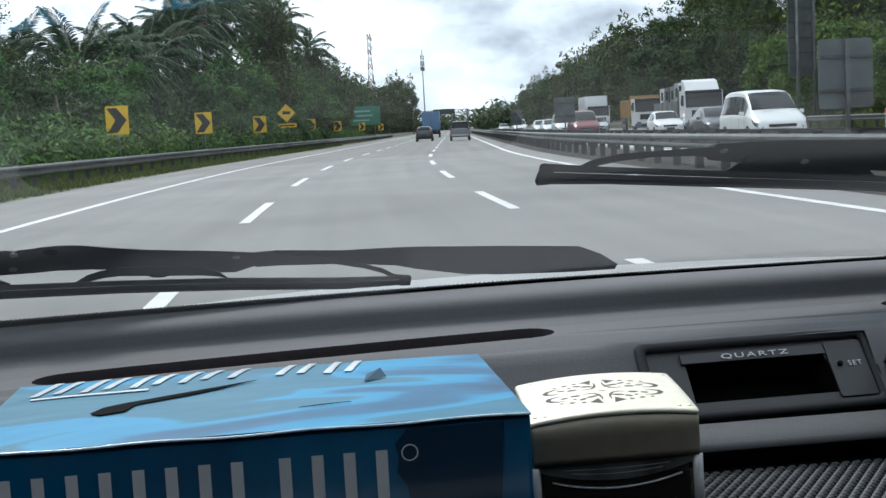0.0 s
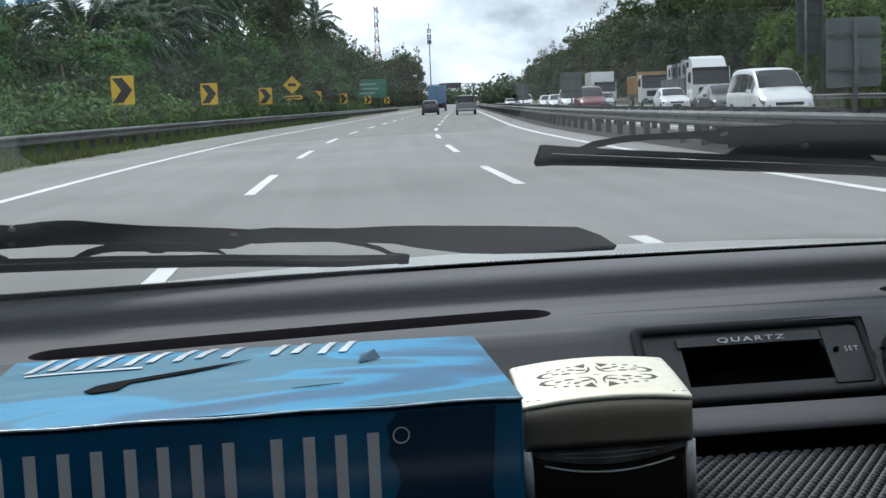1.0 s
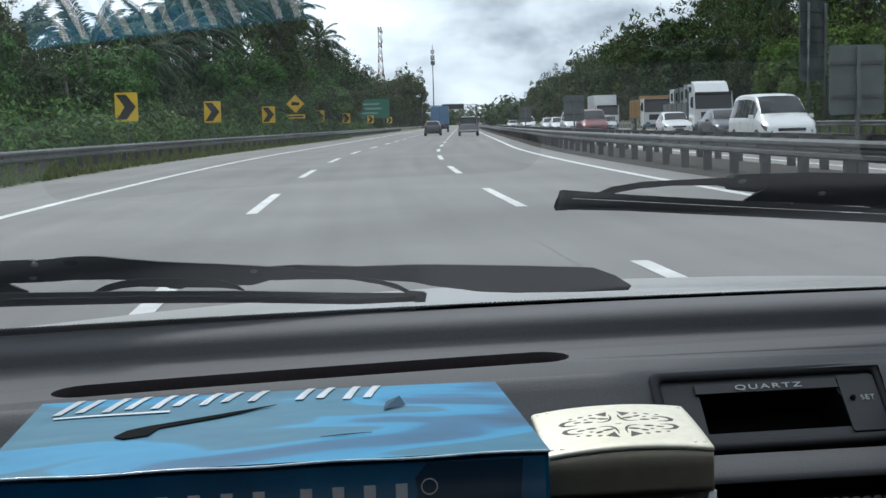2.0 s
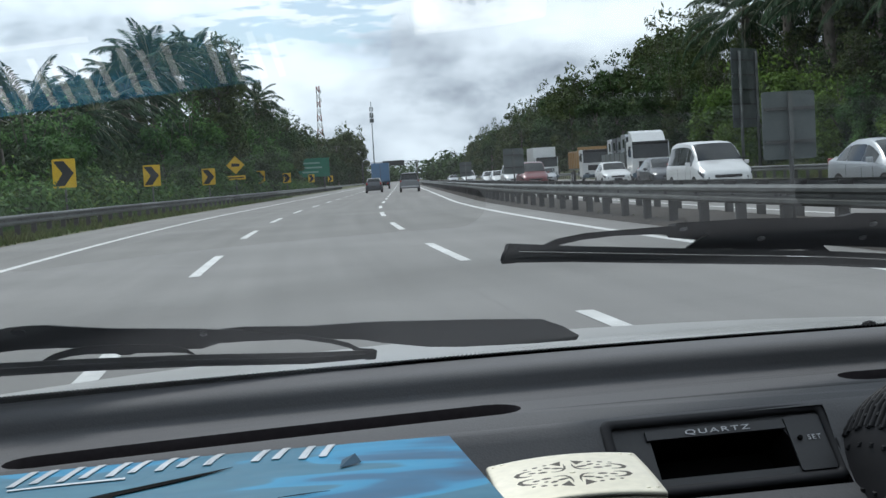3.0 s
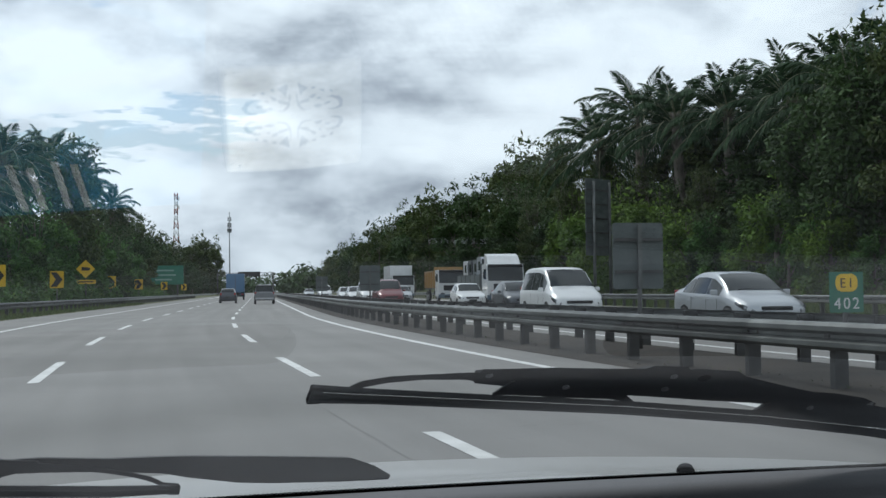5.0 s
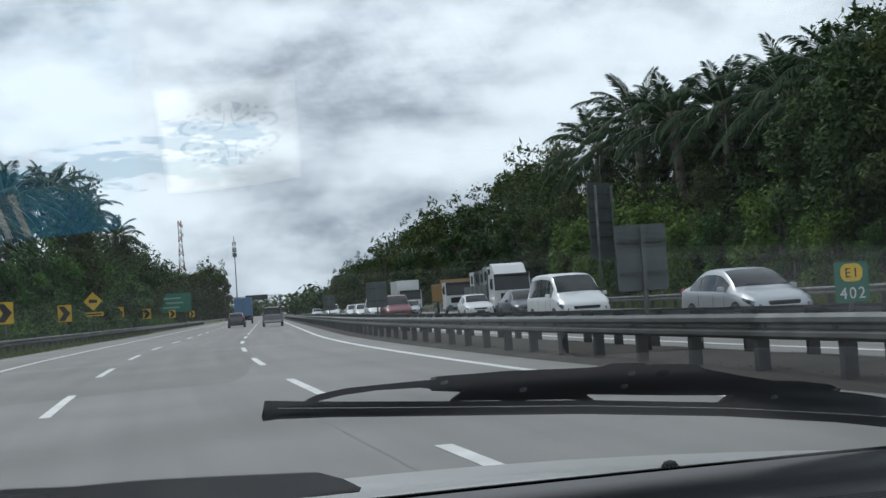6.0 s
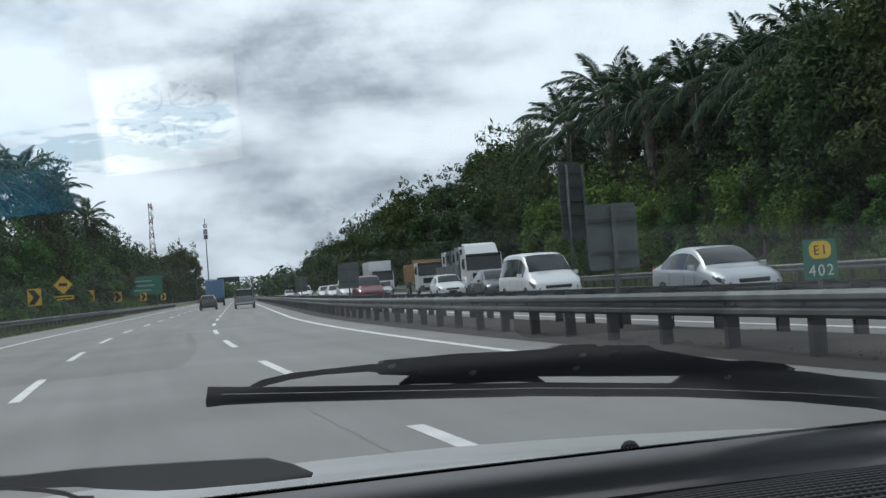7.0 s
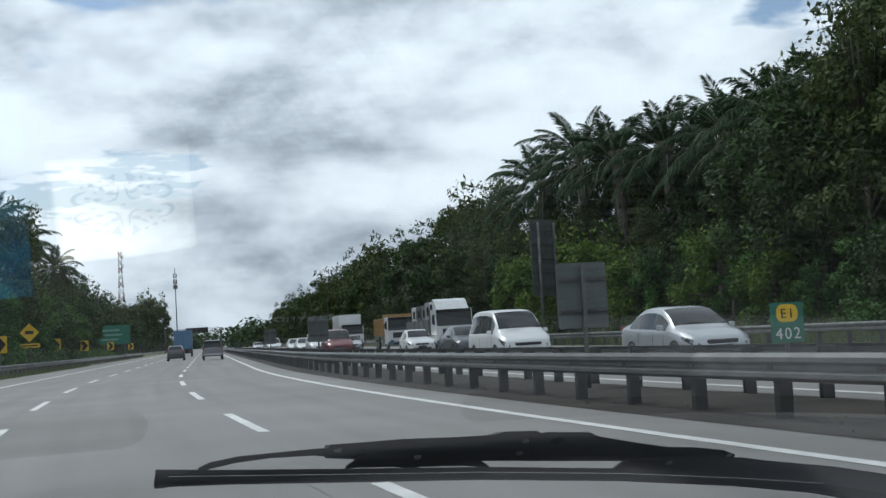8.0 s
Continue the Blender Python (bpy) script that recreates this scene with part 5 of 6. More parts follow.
for lat, y, s in ((-22, 46, 0.38), (-25, 52, 0.42), (-28, 60, 0.46), (-24, 64, 0.46), (-30, 70, 0.52), (-33, 80, 0.56), (-20, 58, 0.40), (-19, 68, 0.42), (-26, 76, 0.52), (-22, 82, 0.50)):
    put_tree(TREES[2], lat, y, s, "tree", "dense leafy tree behind the verge", "tree", "wood beside the verge")
y = 50.0
while y < 190:
    put_tree(TREES[rng.randrange(4)], -20 + rng.uniform(-2, 2), y, rng.uniform(0.30, 0.42) * (1 if y < 110 else 1.2), "tree", "leafy dark green tree behind the verge", "tree", "wood beside the verge")
    y += rng.uniform(6.0, 9.5)
palm_stand(((-1.0, 160, 4.8), (-2.6, 138, 5.6), (0.1, 176, 3.7), (-1.9, 150, 4.4), (-4.2, 108, 5.4), (-5.6, 98, 4.3), (-6.9, 92, 3.3), (-3.4, 124, 5.0), (-8.3, 84, 3.2), (-5.0, 112, 4.7), (-9.8, 78, 2.9), (-7.6, 98, 2.7), (-12.4, 84, 3.0)), 1.05, "oil palm with drooping dark green fronds", "oil palms beside the verge")
for lat, y, s in ((-14, 128, 0.62), (-14.5, 138, 0.7), (-13.5, 148, 0.72), (-14.5, 158, 0.74), (-13.5, 168, 0.8), (-15, 176, 0.85), (-14, 186, 0.85)):
    put_tree(TREES[rng.randrange(4)], lat, y, s, "tree", "leafy green tree crowding round the palm trunks", "tree", "wood beside the verge")
for lat, y, s in ((-15.5, 70, 0.5), (-15, 88, 0.5), (-16, 60, 0.45), (-17, 108, 0.6), (-15.5, 128, 0.6)):
    put_tree(PALMS[2], lat, y, s, "oil_palm", "young oil palm among the roadside shrubs", "palm tree", "oil palms beside the verge")
put_tree(TREES[1], -12.5, 112, 0.88, "tree", "tall spreading tree rising above the roadside wood", "tree", "wood beside the verge")
put_tree(TREES[3], -20, 66, 0.50, "tree", "tall spreading tree rising above the roadside wood", "tree", "wood beside the verge")
y = 192.0
while y < 560:
    for lat in (-14, -21):
        put_tree(FAR[rng.randrange(2)], lat + rng.uniform(-2, 2), y, rng.uniform(0.62, 0.85) * (0.85 if lat > -17 else 1.3), "tree", "distant dark green tree beside the road", "tree", "wood beside the verge")
    y += rng.uniform(8, 11) + y * 0.012


for x, y, s in ((25, 408, 1.1), (28, 414, 1.25), (31, 420, 1.3), (27, 424, 1.3), (33, 428, 1.15), (30, 434, 1.2), (23, 416, 1.0)):
    put_tree(FAR[rng.randrange(2)], x - mid_x(y), y, s, "tree", "round dark tree in a clump far along the road", "tree", "wood beside the verge")


for lat, y, s in ((-15.5, 84, 0.42), (-15, 92, 0.44), (-16.5, 99, 0.5), (-15, 106, 0.46), (-16, 114, 0.5), (-15, 122, 0.5), (-18, 76, 0.42), (-17, 70, 0.4)):
    put_tree(FAR[rng.randrange(2)], lat, y, s, "tree", "dark bushy tree in front of the palms", "tree", "wood beside the verge")


def scrub(seed, count, lat0, lat1, y0, y1, high, mat, name, label, size):
    """Low tangled growth: many small leaf clumps over a strip of ground."""
    g = np.random.default_rng(seed)
    spots = []
    for i in range(count):
        u = g.uniform(0, 1) ** 1.4
        y = y0 + (y1 - y0) * u
        lat = g.uniform(lat0, lat1)
        h = high * g.uniform(0.25, 1.0)
        spots.append(((lat + mid_x(y), y, terrain(lat, y) + h * 0.5), h * 0.6))
    ob = part(name, leaf_mesh(name, leaf_cloud(g, spots, 64, size * 0.78, 0.15), mat))
    return tagged(ob, label, "undergrowth", kind="stuff")


scrub(51, 800, -16.5, -10.8, 38, 210, 2.6, M_LEAF_C, "undergrowth", "tangled bright green undergrowth behind the guardrail", 0.17)
scrub(55, 420, -17.5, -11.2, 40, 200, 2.9, M_LEAF_D, "undergrowth", "pale yellowish-green scrub below the palms", 0.17)
scrub(52, 420, -19, -13, 40, 200, 2.6, M_LEAF_A, "undergrowth", "dark green creepers and bushes under the trees", 0.19)
scrub(53, 420, 31, 35, 22, 140, 2.0, M_LEAF_A, "undergrowth", "dark green undergrowth at the foot of the wood", 0.19)
scrub(54, 160, 28.6, 31, 22, 46, 1.3, M_LEAF_C, "undergrowth", "ferns and bright green weeds on the far verge", 0.17)


def grass_strip(seed, count, lat0, lat1, y0, y1, tall, label):
    g = np.random.default_rng(seed)
    verts = []
    for i in range(count):
        y = y0 + (y1 - y0) * g.uniform(0, 1) ** 1.6
        lat = g.uniform(lat0, lat1)
        b = np.array([lat + mid_x(y), y, terrain(lat, y) - 0.02])
        for k in range(4):
            a = g.uniform(0, 6.28)
            s = np.array([math.cos(a), math.sin(a), 0]) * 0.022
            tip = b + np.array([g.normal() * 0.07, g.normal() * 0.07, tall * g.uniform(0.4, 1.0)])
            o = np.array([g.normal() * 0.06, g.normal() * 0.06, 0])
            verts += [b + o - s, b + o + s, tip + s * 0.3, tip - s * 0.3]
    return tagged(part("grass", leaf_mesh("grass", np.array(verts), M_GRASS)), label, "grass", kind="stuff")


grass_strip(61, 9000, -12.5, -7.7, 18, 130, 0.26, "uneven green roadside grass along the guardrail")
grass_strip(62, 17000, 25.2, 32.0, 22, 140, 0.3, "green grass on the far verge")

# stones and crumbled soil along the median
g = np.random.default_rng(66)
verts, faces = [], []
for i in range(1500):
    y = 7 + 75 * g.uniform(0, 1) ** 1.5
    lat = 6.95 + 2.35 * g.uniform(0, 1)
    s = 0.012 + 0.05 * g.uniform(0, 1) ** 3
    c, k = np.array([lat + mid_x(y), y, terrain(lat, y) + 0.03 + s * 0.2]), len(verts)
    a = g.uniform(0, 6.28)
    for dx, dy, dz in ((1, 0, 0), (0, 1, 0), (-1, 0, 0), (0, -1, 0), (0, 0, 0.8), (0, 0, -0.8)):
        x2, y2 = dx * math.cos(a) - dy * math.sin(a), dx * math.sin(a) + dy * math.cos(a)
        verts.append(c + np.array([x2, y2 * 0.7, dz]) * s * g.uniform(0.7, 1.3))
    faces += [(k, k + 1, k + 4), (k + 1, k + 2, k + 4), (k + 2, k + 3, k + 4), (k + 3, k, k + 4), (k + 1, k, k + 5), (k + 2, k + 1, k + 5), (k + 3, k + 2, k + 5), (k, k + 3, k + 5)]
stones = part("stones", mesh_from("stones", verts, faces), M_STONE)
tagged(stones, "loose stones and soil crumbs along the median", "stones", kind="stuff")
grass_strip(63, 2600, 7.6, 9.2, 8, 90, 0.13, "thin dry grass tufts on the median")

# low wooded skyline far ahead
g = np.random.default_rng(71)
spots = []
for i in range(640):
    a = radians(g.uniform(-22, 42))
    d = g.uniform(620, 1250)
    x, y = d * math.sin(a), d * math.cos(a)
    if abs(x - mid_x(y)) < 22 and y < 1000:
        continue
    h = g.uniform(6, 17)
    spots.append(((x, y, h * 0.5), h * 0.8))
tagged(part("far_woods", leaf_mesh("far_woods", leaf_cloud(g, spots, 240, 1.7, 0.5), M_LEAF_A)), "low dark woods along the horizon", "woods", kind="stuff")


# ---- signs, masts and gantry ----
def post_bm(h, r=0.04):
    return rod(r, r, h + 0.3, pose(0, 0, -0.3), 10)


def chevron(lat, y, back=False, tilt=0.0):
    z = terrain(lat, y)
    turn = 180 if back else 0
    s = thing("chevron_sign", "grey back of a bend sign standing in the median" if back else "yellow bend sign with a black chevron behind the guardrail", "road sign", beside(lat, y, z, turn + tilt), "bend signs in the median" if back else "bend signs beside the verge")
    part("post", post_bm(1.5), M_STEEL_OLD, s)
    up = pose(0, -0.05, 1.72 if back else 2.12, 90, 0, 0)
    plate = part("panel", slab(rounded(0.92, 1.14, 0.05), 0.02, up), M_SIGN_BACK if back else M_YELLOW, s)
    if back:
        for zz in (1.45, 2.0):
            part("rail_bar", block(0.86, 0.03, 0.05, pose(0, -0.012, zz)), M_STEEL_OLD, s)
        part("stiffener", block(0.07, 0.05, 1.1, pose(0, 0.03, 1.72)), M_STEEL, s)
    else:
        pts = [(-0.41, 0.49), (0.0, 0.49), (0.39, 0.0), (0.0, -0.49), (-0.41, -0.49), (-0.07, 0.0)]
        part("chevron", slab(pts, 0.004, up @ pose(0, 0, 0.021)), M_BLACK, plate, "black chevron arrow")
    return s


for y in (52, 70, 90, 122, 150, 190, 240):
    chevron(-10.0, y, tilt=-4)
for y in (20.4, 56, 98):
    chevron(8.45, y, back=True)
warn = thing("warning_sign", "yellow diamond warning sign with a plate below", "road sign", beside(-9.8, 103, terrain(-9.8, 103)))
part("post", post_bm(2.9, 0.045), M_STEEL_OLD, warn)
dia = part("panel", slab([(0.72, 0), (0, 0.72), (-0.72, 0), (0, -0.72)], 0.02, pose(0, -0.05, 3.0, 90, 0, 0)), M_YELLOW, warn)
part("symbol_bar", slab([(-0.32, -0.12), (0.3, -0.12), (0.34, 0.1), (-0.3, 0.16)], 0.004, pose(0, -0.071, 3.0, 90, 0, 0)), M_BLACK, dia, "plain black bar")
plate = part("lower_plate", slab(rounded(1.5, 0.32, 0.03), 0.02, pose(0, -0.05, 2.0, 90, 0, 0)), M_YELLOW, warn)
part("symbol_bar", slab([(-0.6, -0.05), (0.6, -0.05), (0.6, 0.05), (-0.6, 0.05)], 0.004, pose(0, -0.071, 2.0, 90, 0, 0)), M_BLACK, plate)

marker = thing("kilometre_marker", "small green and yellow kilometre marker on a post", "road sign", beside(8.6, 14.0, -0.02))
part("post", post_bm(1.1, 0.03), M_STEEL_OLD, marker)
gp = part("panel", slab(rounded(0.46, 0.50, 0.02), 0.012, pose(0, -0.035, 1.06, 90, 0, 0)), M_GREEN, marker, "green number plate")
lettering("lettering", "402", 0.20, pose(0, -0.049, 0.855, 90, 0, 0), M_WHITE, gp, "white numerals")
part("route_badge", slab(rounded(0.30, 0.22, 0.09), 0.004, pose(0, -0.048, 1.175, 90, 0, 0)), M_YELLOW, gp, "yellow route badge")
lettering("lettering", "E1", 0.17, pose(0, -0.0535, 1.115, 90, 0, 0), M_BLACK, marker, "black letters")

part("footing", rod(0.20, 0.17, 0.10, pose(0, 0, -0.03), 9), M_CONCRETE, marker, "rough pale concrete footing")

big = thing("sign_board", "tall grey back of a large road sign on steel posts", "road sign", beside(27.4, 84, terrain(27.4, 84), 38))
part("panel", block(2.9, 0.06, 5.4, pose(0, 0, 6.0), 0.01), M_SIGN_BACK, big)
for x in (-0.7, 1.15):
    part("post", rod(0.11, 0.11, 8.8, pose(x, -0.16, -0.3), 12), M_STEEL, big)
for zz in (3.9, 4.9, 5.9, 6.9, 7.9):
    part("rail_bar", block(2.85, 0.05, 0.10, pose(0, -0.06, zz)), M_STEEL_OLD, big)

gs = thing("direction_sign", "green direction sign with pale print beside the road ahead", "road sign", beside(-10.4, 200, terrain(-10.4, 200)))
part("panel", block(5.2, 0.08, 2.9, pose(0, 0, 3.8), 0.02), M_GREEN, gs)
for x in (-1.7, 1.7):
    part("post", rod(0.12, 0.12, 4.6, pose(x, 0.12, -0.3), 10), M_STEEL_OLD, gs)
for zz, w in ((4.5, 3.0), (3.8, 3.7), (3.1, 2.5)):
    part("print_bar", block(w, 0.02, 0.26, pose(-0.4, -0.05, zz)), M_SIGN_PRINT, gs)

gantry = thing("gantry", "steel sign gantry spanning the road in the distance", "gantry", beside(0, 410, 0))
for x in (-9, 8.6):
    part("post", rod(0.25, 0.2, 7.2, pose(x, 0, 0), 10), M_STEEL_OLD, gantry)
for zz in (6.3, 7.1):
    part("beam", block(17.8, 0.2, 0.16, pose(-0.2, 0, zz)), M_STEEL_OLD, gantry)
for i in range(14):
    part("brace", bar((-9 + i * 1.26, 0, 6.3), (-9 + (i + 1) * 1.26, 0, 7.1 if i % 2 else 6.3), 0.05), M_STEEL_OLD, gantry)
part("sign_panel", block(7.0, 0.15, 1.6, pose(1.0, -0.2, 6.7), 0.03), M_BLACK, gantry, "dark message panel")

tower = thing("lattice_tower", "tall red and white lattice telephone tower", "tower", pose(45, 900, 0))
H = 70.0
for i in range(14):
    z0, z1 = H * i / 14, H * (i + 1) / 14
    w0, w1 = 3.4 - 2.4 * min(1, i / 11), 3.4 - 2.4 * min(1, (i + 1) / 11)
    bits = []
    cs = ((-1, -1), (1, -1), (1, 1), (-1, 1))
    for q in range(4):
        a, b = cs[q], cs[(q + 1) % 4]
        bits.append(bar((a[0] * w0, a[1] * w0, z0), (a[0] * w1, a[1] * w1, z1), 0.34, seg=5))
        bits.append(bar((a[0] * w0, a[1] * w0, z0), (b[0] * w1, b[1] * w1, z1), 0.17, seg=4))
        bits.append(bar((b[0] * w0, b[1] * w0, z0), (a[0] * w1, a[1] * w1, z1), 0.17, seg=4))
    part("section", joined(*bits), M_RED if i % 2 else M_WHITE, tower)
for z in (40, 60, 66):
    for q in range(3):
        a = q * 2.1
        part("antenna", block(0.6, 0.4, 2.6, pose(1.9 * math.cos(a), 1.9 * math.sin(a), z)), M_WHITE, tower)
mast = thing("mast", "slim dark mast with aerials on top", "mast", pose(62.5, 690, 0))
part("pole", rod(0.36, 0.18, 44, None, 12), M_SIGN_BACK, mast)
for z in (34, 37, 40):
    for q in range(4):
        a = q * 1.57 + z
        part("antenna", block(0.45, 0.3, 2.2, pose(1.0 * math.cos(a), 1.0 * math.sin(a), z)), M_STEEL, mast)
part("platform", rod(1.2, 1.2, 0.25, pose(0, 0, 35.6), 14), M_STEEL_OLD, mast)


# ---- vehicles ----
M_HEADLIGHT = material("headlight_glass", (0.22, 0.23, 0.25), 0.12, 0.5, (0.09, 0.095, 0.105), 20, 90, coat=0.8)
M_TAIL = material("tail_light_red", (0.35, 0.02, 0.02), 0.2, coat=0.5)
M_ARCH = material("wheel_arch_black", (0.012, 0.012, 0.012), 0.9)


def paint(name, c, metal=0.25):
    return material(name, c, 0.32, metal, tuple(v * 0.93 for v in c), 2, 500, coat=0.45)


P_WHITE = paint("white_car_paint", (0.66, 0.67, 0.67), 0.0)
P_SILVER = paint("silver_paint", (0.42, 0.44, 0.46), 0.5)
P_RED = paint("maroon_paint", (0.13, 0.010, 0.015), 0.1)
P_DARK = paint("dark_grey_paint", (0.05, 0.055, 0.065))
P_GREY = paint("grey_paint", (0.17, 0.18, 0.19))
P_BLUE = paint("blue_paint", (0.06, 0.15, 0.28))
P_LOW = paint("slate_blue_bumper", (0.09, 0.13, 0.17))
P_BEIGE = paint("beige_paint", (0.42, 0.40, 0.34), 0.35)

# stations along the car: y, underside, belt, roof, half width at sill, belt, roof
SHAPES = {
    "sedan": dict(st=[(2.20, .38, .52, .58, .50, .54, .48), (2.12, .25, .62, .70, .70, .72, .60), (1.90, .20, .71, .80, .81, .81, .68), (1.55, .20, .80, .90, .85, .84, .72), (1.18, .20, .87, .98, .85, .85, .71), (0.72, .20, .89, 1.25, .85, .85, .65), (0.25, .20, .91, 1.44, .85, .85, .60), (-0.50, .20, .93, 1.49, .85, .85, .59), (-1.05, .20, .95, 1.43, .85, .84, .58), (-1.42, .21, .97, 1.28, .84, .83, .61), (-1.78, .22, .99, 1.11, .83, .81, .66), (-2.06, .26, .98, 1.05, .79, .77, .66), (-2.18, .40, .74, .82, .58, .60, .52)],
                  front=(4, 6), rear=(8, 10), side=[(0.84, 0.12), (0.08, -0.78), (-0.83, -1.44)], wheels=(1.36, -1.26), r=0.31),
    "hatch": dict(st=[(1.90, .40, .54, .60, .50, .52, .46), (1.84, .26, .62, .70, .68, .70, .58), (1.60, .22, .72, .80, .80, .80, .66), (1.15, .20, .84, .92, .83, .82, .70), (0.80, .20, .88, .99, .83, .83, .68), (0.42, .20, .90, 1.24, .83, .83, .63), (0.10, .20, .91, 1.42, .83, .83, .60), (-0.55, .20, .93, 1.48, .83, .83, .59), (-1.20, .21, .95, 1.44, .82, .82, .57), (-1.55, .23, .96, 1.30, .80, .80, .58), (-1.75, .26, .94, 1.02, .78, .77, .62), (-1.86, .40, .74, .82, .62, .62, .52)],
                  front=(4, 6), rear=(8, 10), side=[(0.50, 0.0), (-0.04, -0.78), (-0.82, -1.42)], wheels=(1.20, -1.18), r=0.29),
    "mpv": dict(st=[(2.36, .40, .58, .66, .56, .58, .50), (2.30, .26, .70, .78, .74, .76, .64), (2.05, .22, .82, .92, .85, .85, .72), (1.84, .20, .92, 1.01, .88, .87, .75), (1.56, .20, .98, 1.13, .89, .89, .75), (1.06, .20, 1.00, 1.50, .89, .89, .70), (0.62, .20, 1.01, 1.76, .89, .89, .67), (-0.50, .20, 1.02, 1.85, .89, .89, .66), (-1.60, .20, 1.02, 1.84, .89, .89, .65), (-2.10, .22, 1.02, 1.74, .88, .87, .64), (-2.28, .25, 1.00, 1.30, .86, .85, .68), (-2.36, .40, .80, .92, .80, .80, .70)],
                front=(4, 6), rear=(9, 10), side=[(1.16, 0.44), (0.40, -0.56), (-0.59, -2.0)], wheels=(1.46, -1.42), r=0.32),
    "pickup": dict(st=[(2.45, .50, .72, .80, .70, .72, .62), (2.35, .36, .84, .92, .84, .85, .74), (1.60, .32, .98, 1.06, .88, .88, .78), (1.10, .32, 1.02, 1.12, .88, .88, .76), (0.45, .32, 1.04, 1.68, .88, .88, .68), (-0.30, .32, 1.04, 1.76, .88, .88, .67), (-0.75, .32, 1.04, 1.70, .88, .88, .66), (-0.88, .34, 1.04, 1.10, .88, .87, .80), (-2.40, .36, 1.02, 1.08, .87, .86, .80), (-2.46, .48, .92, 1.00, .85, .85, .80)],
                   front=(3, 4), rear=(6, 7), side=[(0.62, 0.10), (0.04, -0.62)], wheels=(1.55, -1.50), r=0.36),
}


def section(s):
    y, zb, belt, top, a, b, c = s
    lip = min(0.07, (top - belt) * 0.4)
    half = [(a * 0.86, zb), (a, zb + 0.10), (a * 1.0, zb + (belt - zb) * 0.55), (b * 1.0, belt - 0.03), (b * 0.985, belt), (c + (b - c) * 0.14, top - lip), (c * 0.93, top - lip * 0.25), (c * 0.6, top)]
    return [(x, y, z) for x, z in half] + [(-x, y, z) for x, z in reversed(half)]


def between(st, y):
    """The car's section at y, on a smooth curve through its stations."""
    last = len(st) - 1
    for i in range(last):
        p, q = st[i], st[i + 1]
        if q[0] <= y <= p[0]:
            f = (p[0] - y) / (p[0] - q[0])
            o, r = st[max(i - 1, 0)], st[min(i + 2, last)]
            out = [y]
            for c in range(1, 7):
                step = q[c] - p[c]
                a = (q[c] - o[c]) / (o[0] - q[0]) * (p[0] - q[0])
                b = (r[c] - p[c]) / (p[0] - r[0]) * (p[0] - q[0])
                # no overshoot past a station
                a = 0.0 if a * step <= 0 else math.copysign(min(abs(a), 3 * abs(step)), step)
                b = 0.0 if b * step <= 0 else math.copysign(min(abs(b), 3 * abs(step)), step)
                out.append(p[c] + f * a + f * f * (3 * step - 2 * a - b) + f ** 3 * (a + b - 2 * step))
            return tuple(out)
    return st[-1]


def side_point(st, y, f, sign, out=0.008):
    """A point on the flank between belt (f=0) and roof edge (f=1)."""
    _, zb, belt, top, a, b, c = between(st, y)
    lip = min(0.07, (top - belt) * 0.4)
    x0, z0, x1, z1 = b * 0.985, belt, c + (b - c) * 0.14, top - lip
    return (sign * (x0 + (x1 - x0) * f + out), y, z0 + (z1 - z0) * f)


def lamp_patch(st, sign, f0, f1, out, high=1.0):
    """A swept headlight glass that wraps the corner of the nose, proud of the shell by out."""
    y0, y1 = st[0][0] - 0.012, st[1][0] - 0.40
    rows = []
    for k in range(6):
        f = f0 + (f1 - f0) * k / 5
        half = section(between(st, y0 + (y1 - y0) * f))[:8]
        low, top = (0.50 + 0.40 * f) * high + (1 - high), (0.42 * (1 - f) + 0.03) * high
        lower = [p + (q - p) * low for p, q in zip(half[2], half[3])]
        upper = [p + (q - p) * top for p, q in zip(half[4], half[5])]
        rows.append([(sign * (x + out * 0.8), y + out * 0.6, z + out * 0.5) for x, y, z in (lower, half[3], half[4], upper)])
    return loft(rows, close=False, caps=False)


def wheel_meshes(r):
    prof = [(r * 0.62, -0.09), (r * 0.92, -0.10), (r, -0.07), (r, 0.07), (r * 0.92, 0.10), (r * 0.62, 0.09)]
    seg = 22
    tyre = loft([[(w, q * math.cos(2 * math.pi * k / seg), q * math.sin(2 * math.pi * k / seg)) for q, w in prof] for k in range(seg + 1)], close=True, caps=False)
    bits = [rod(r * 0.62, r * 0.62, 0.15, pose(-0.075, 0, 0, 0, 90, 0), 18)]
    for k in range(5):
        bits.append(block(0.03, 0.07, r * 0.55, pose(0.088, 0, 0, k * 72, 0, 0) @ pose(0, 0, r * 0.3)))
        bits.append(block(0.03, 0.07, r * 0.55, pose(-0.088, 0, 0, k * 72, 0, 0) @ pose(0, 0, r * 0.3)))
    return tyre, joined(*bits)


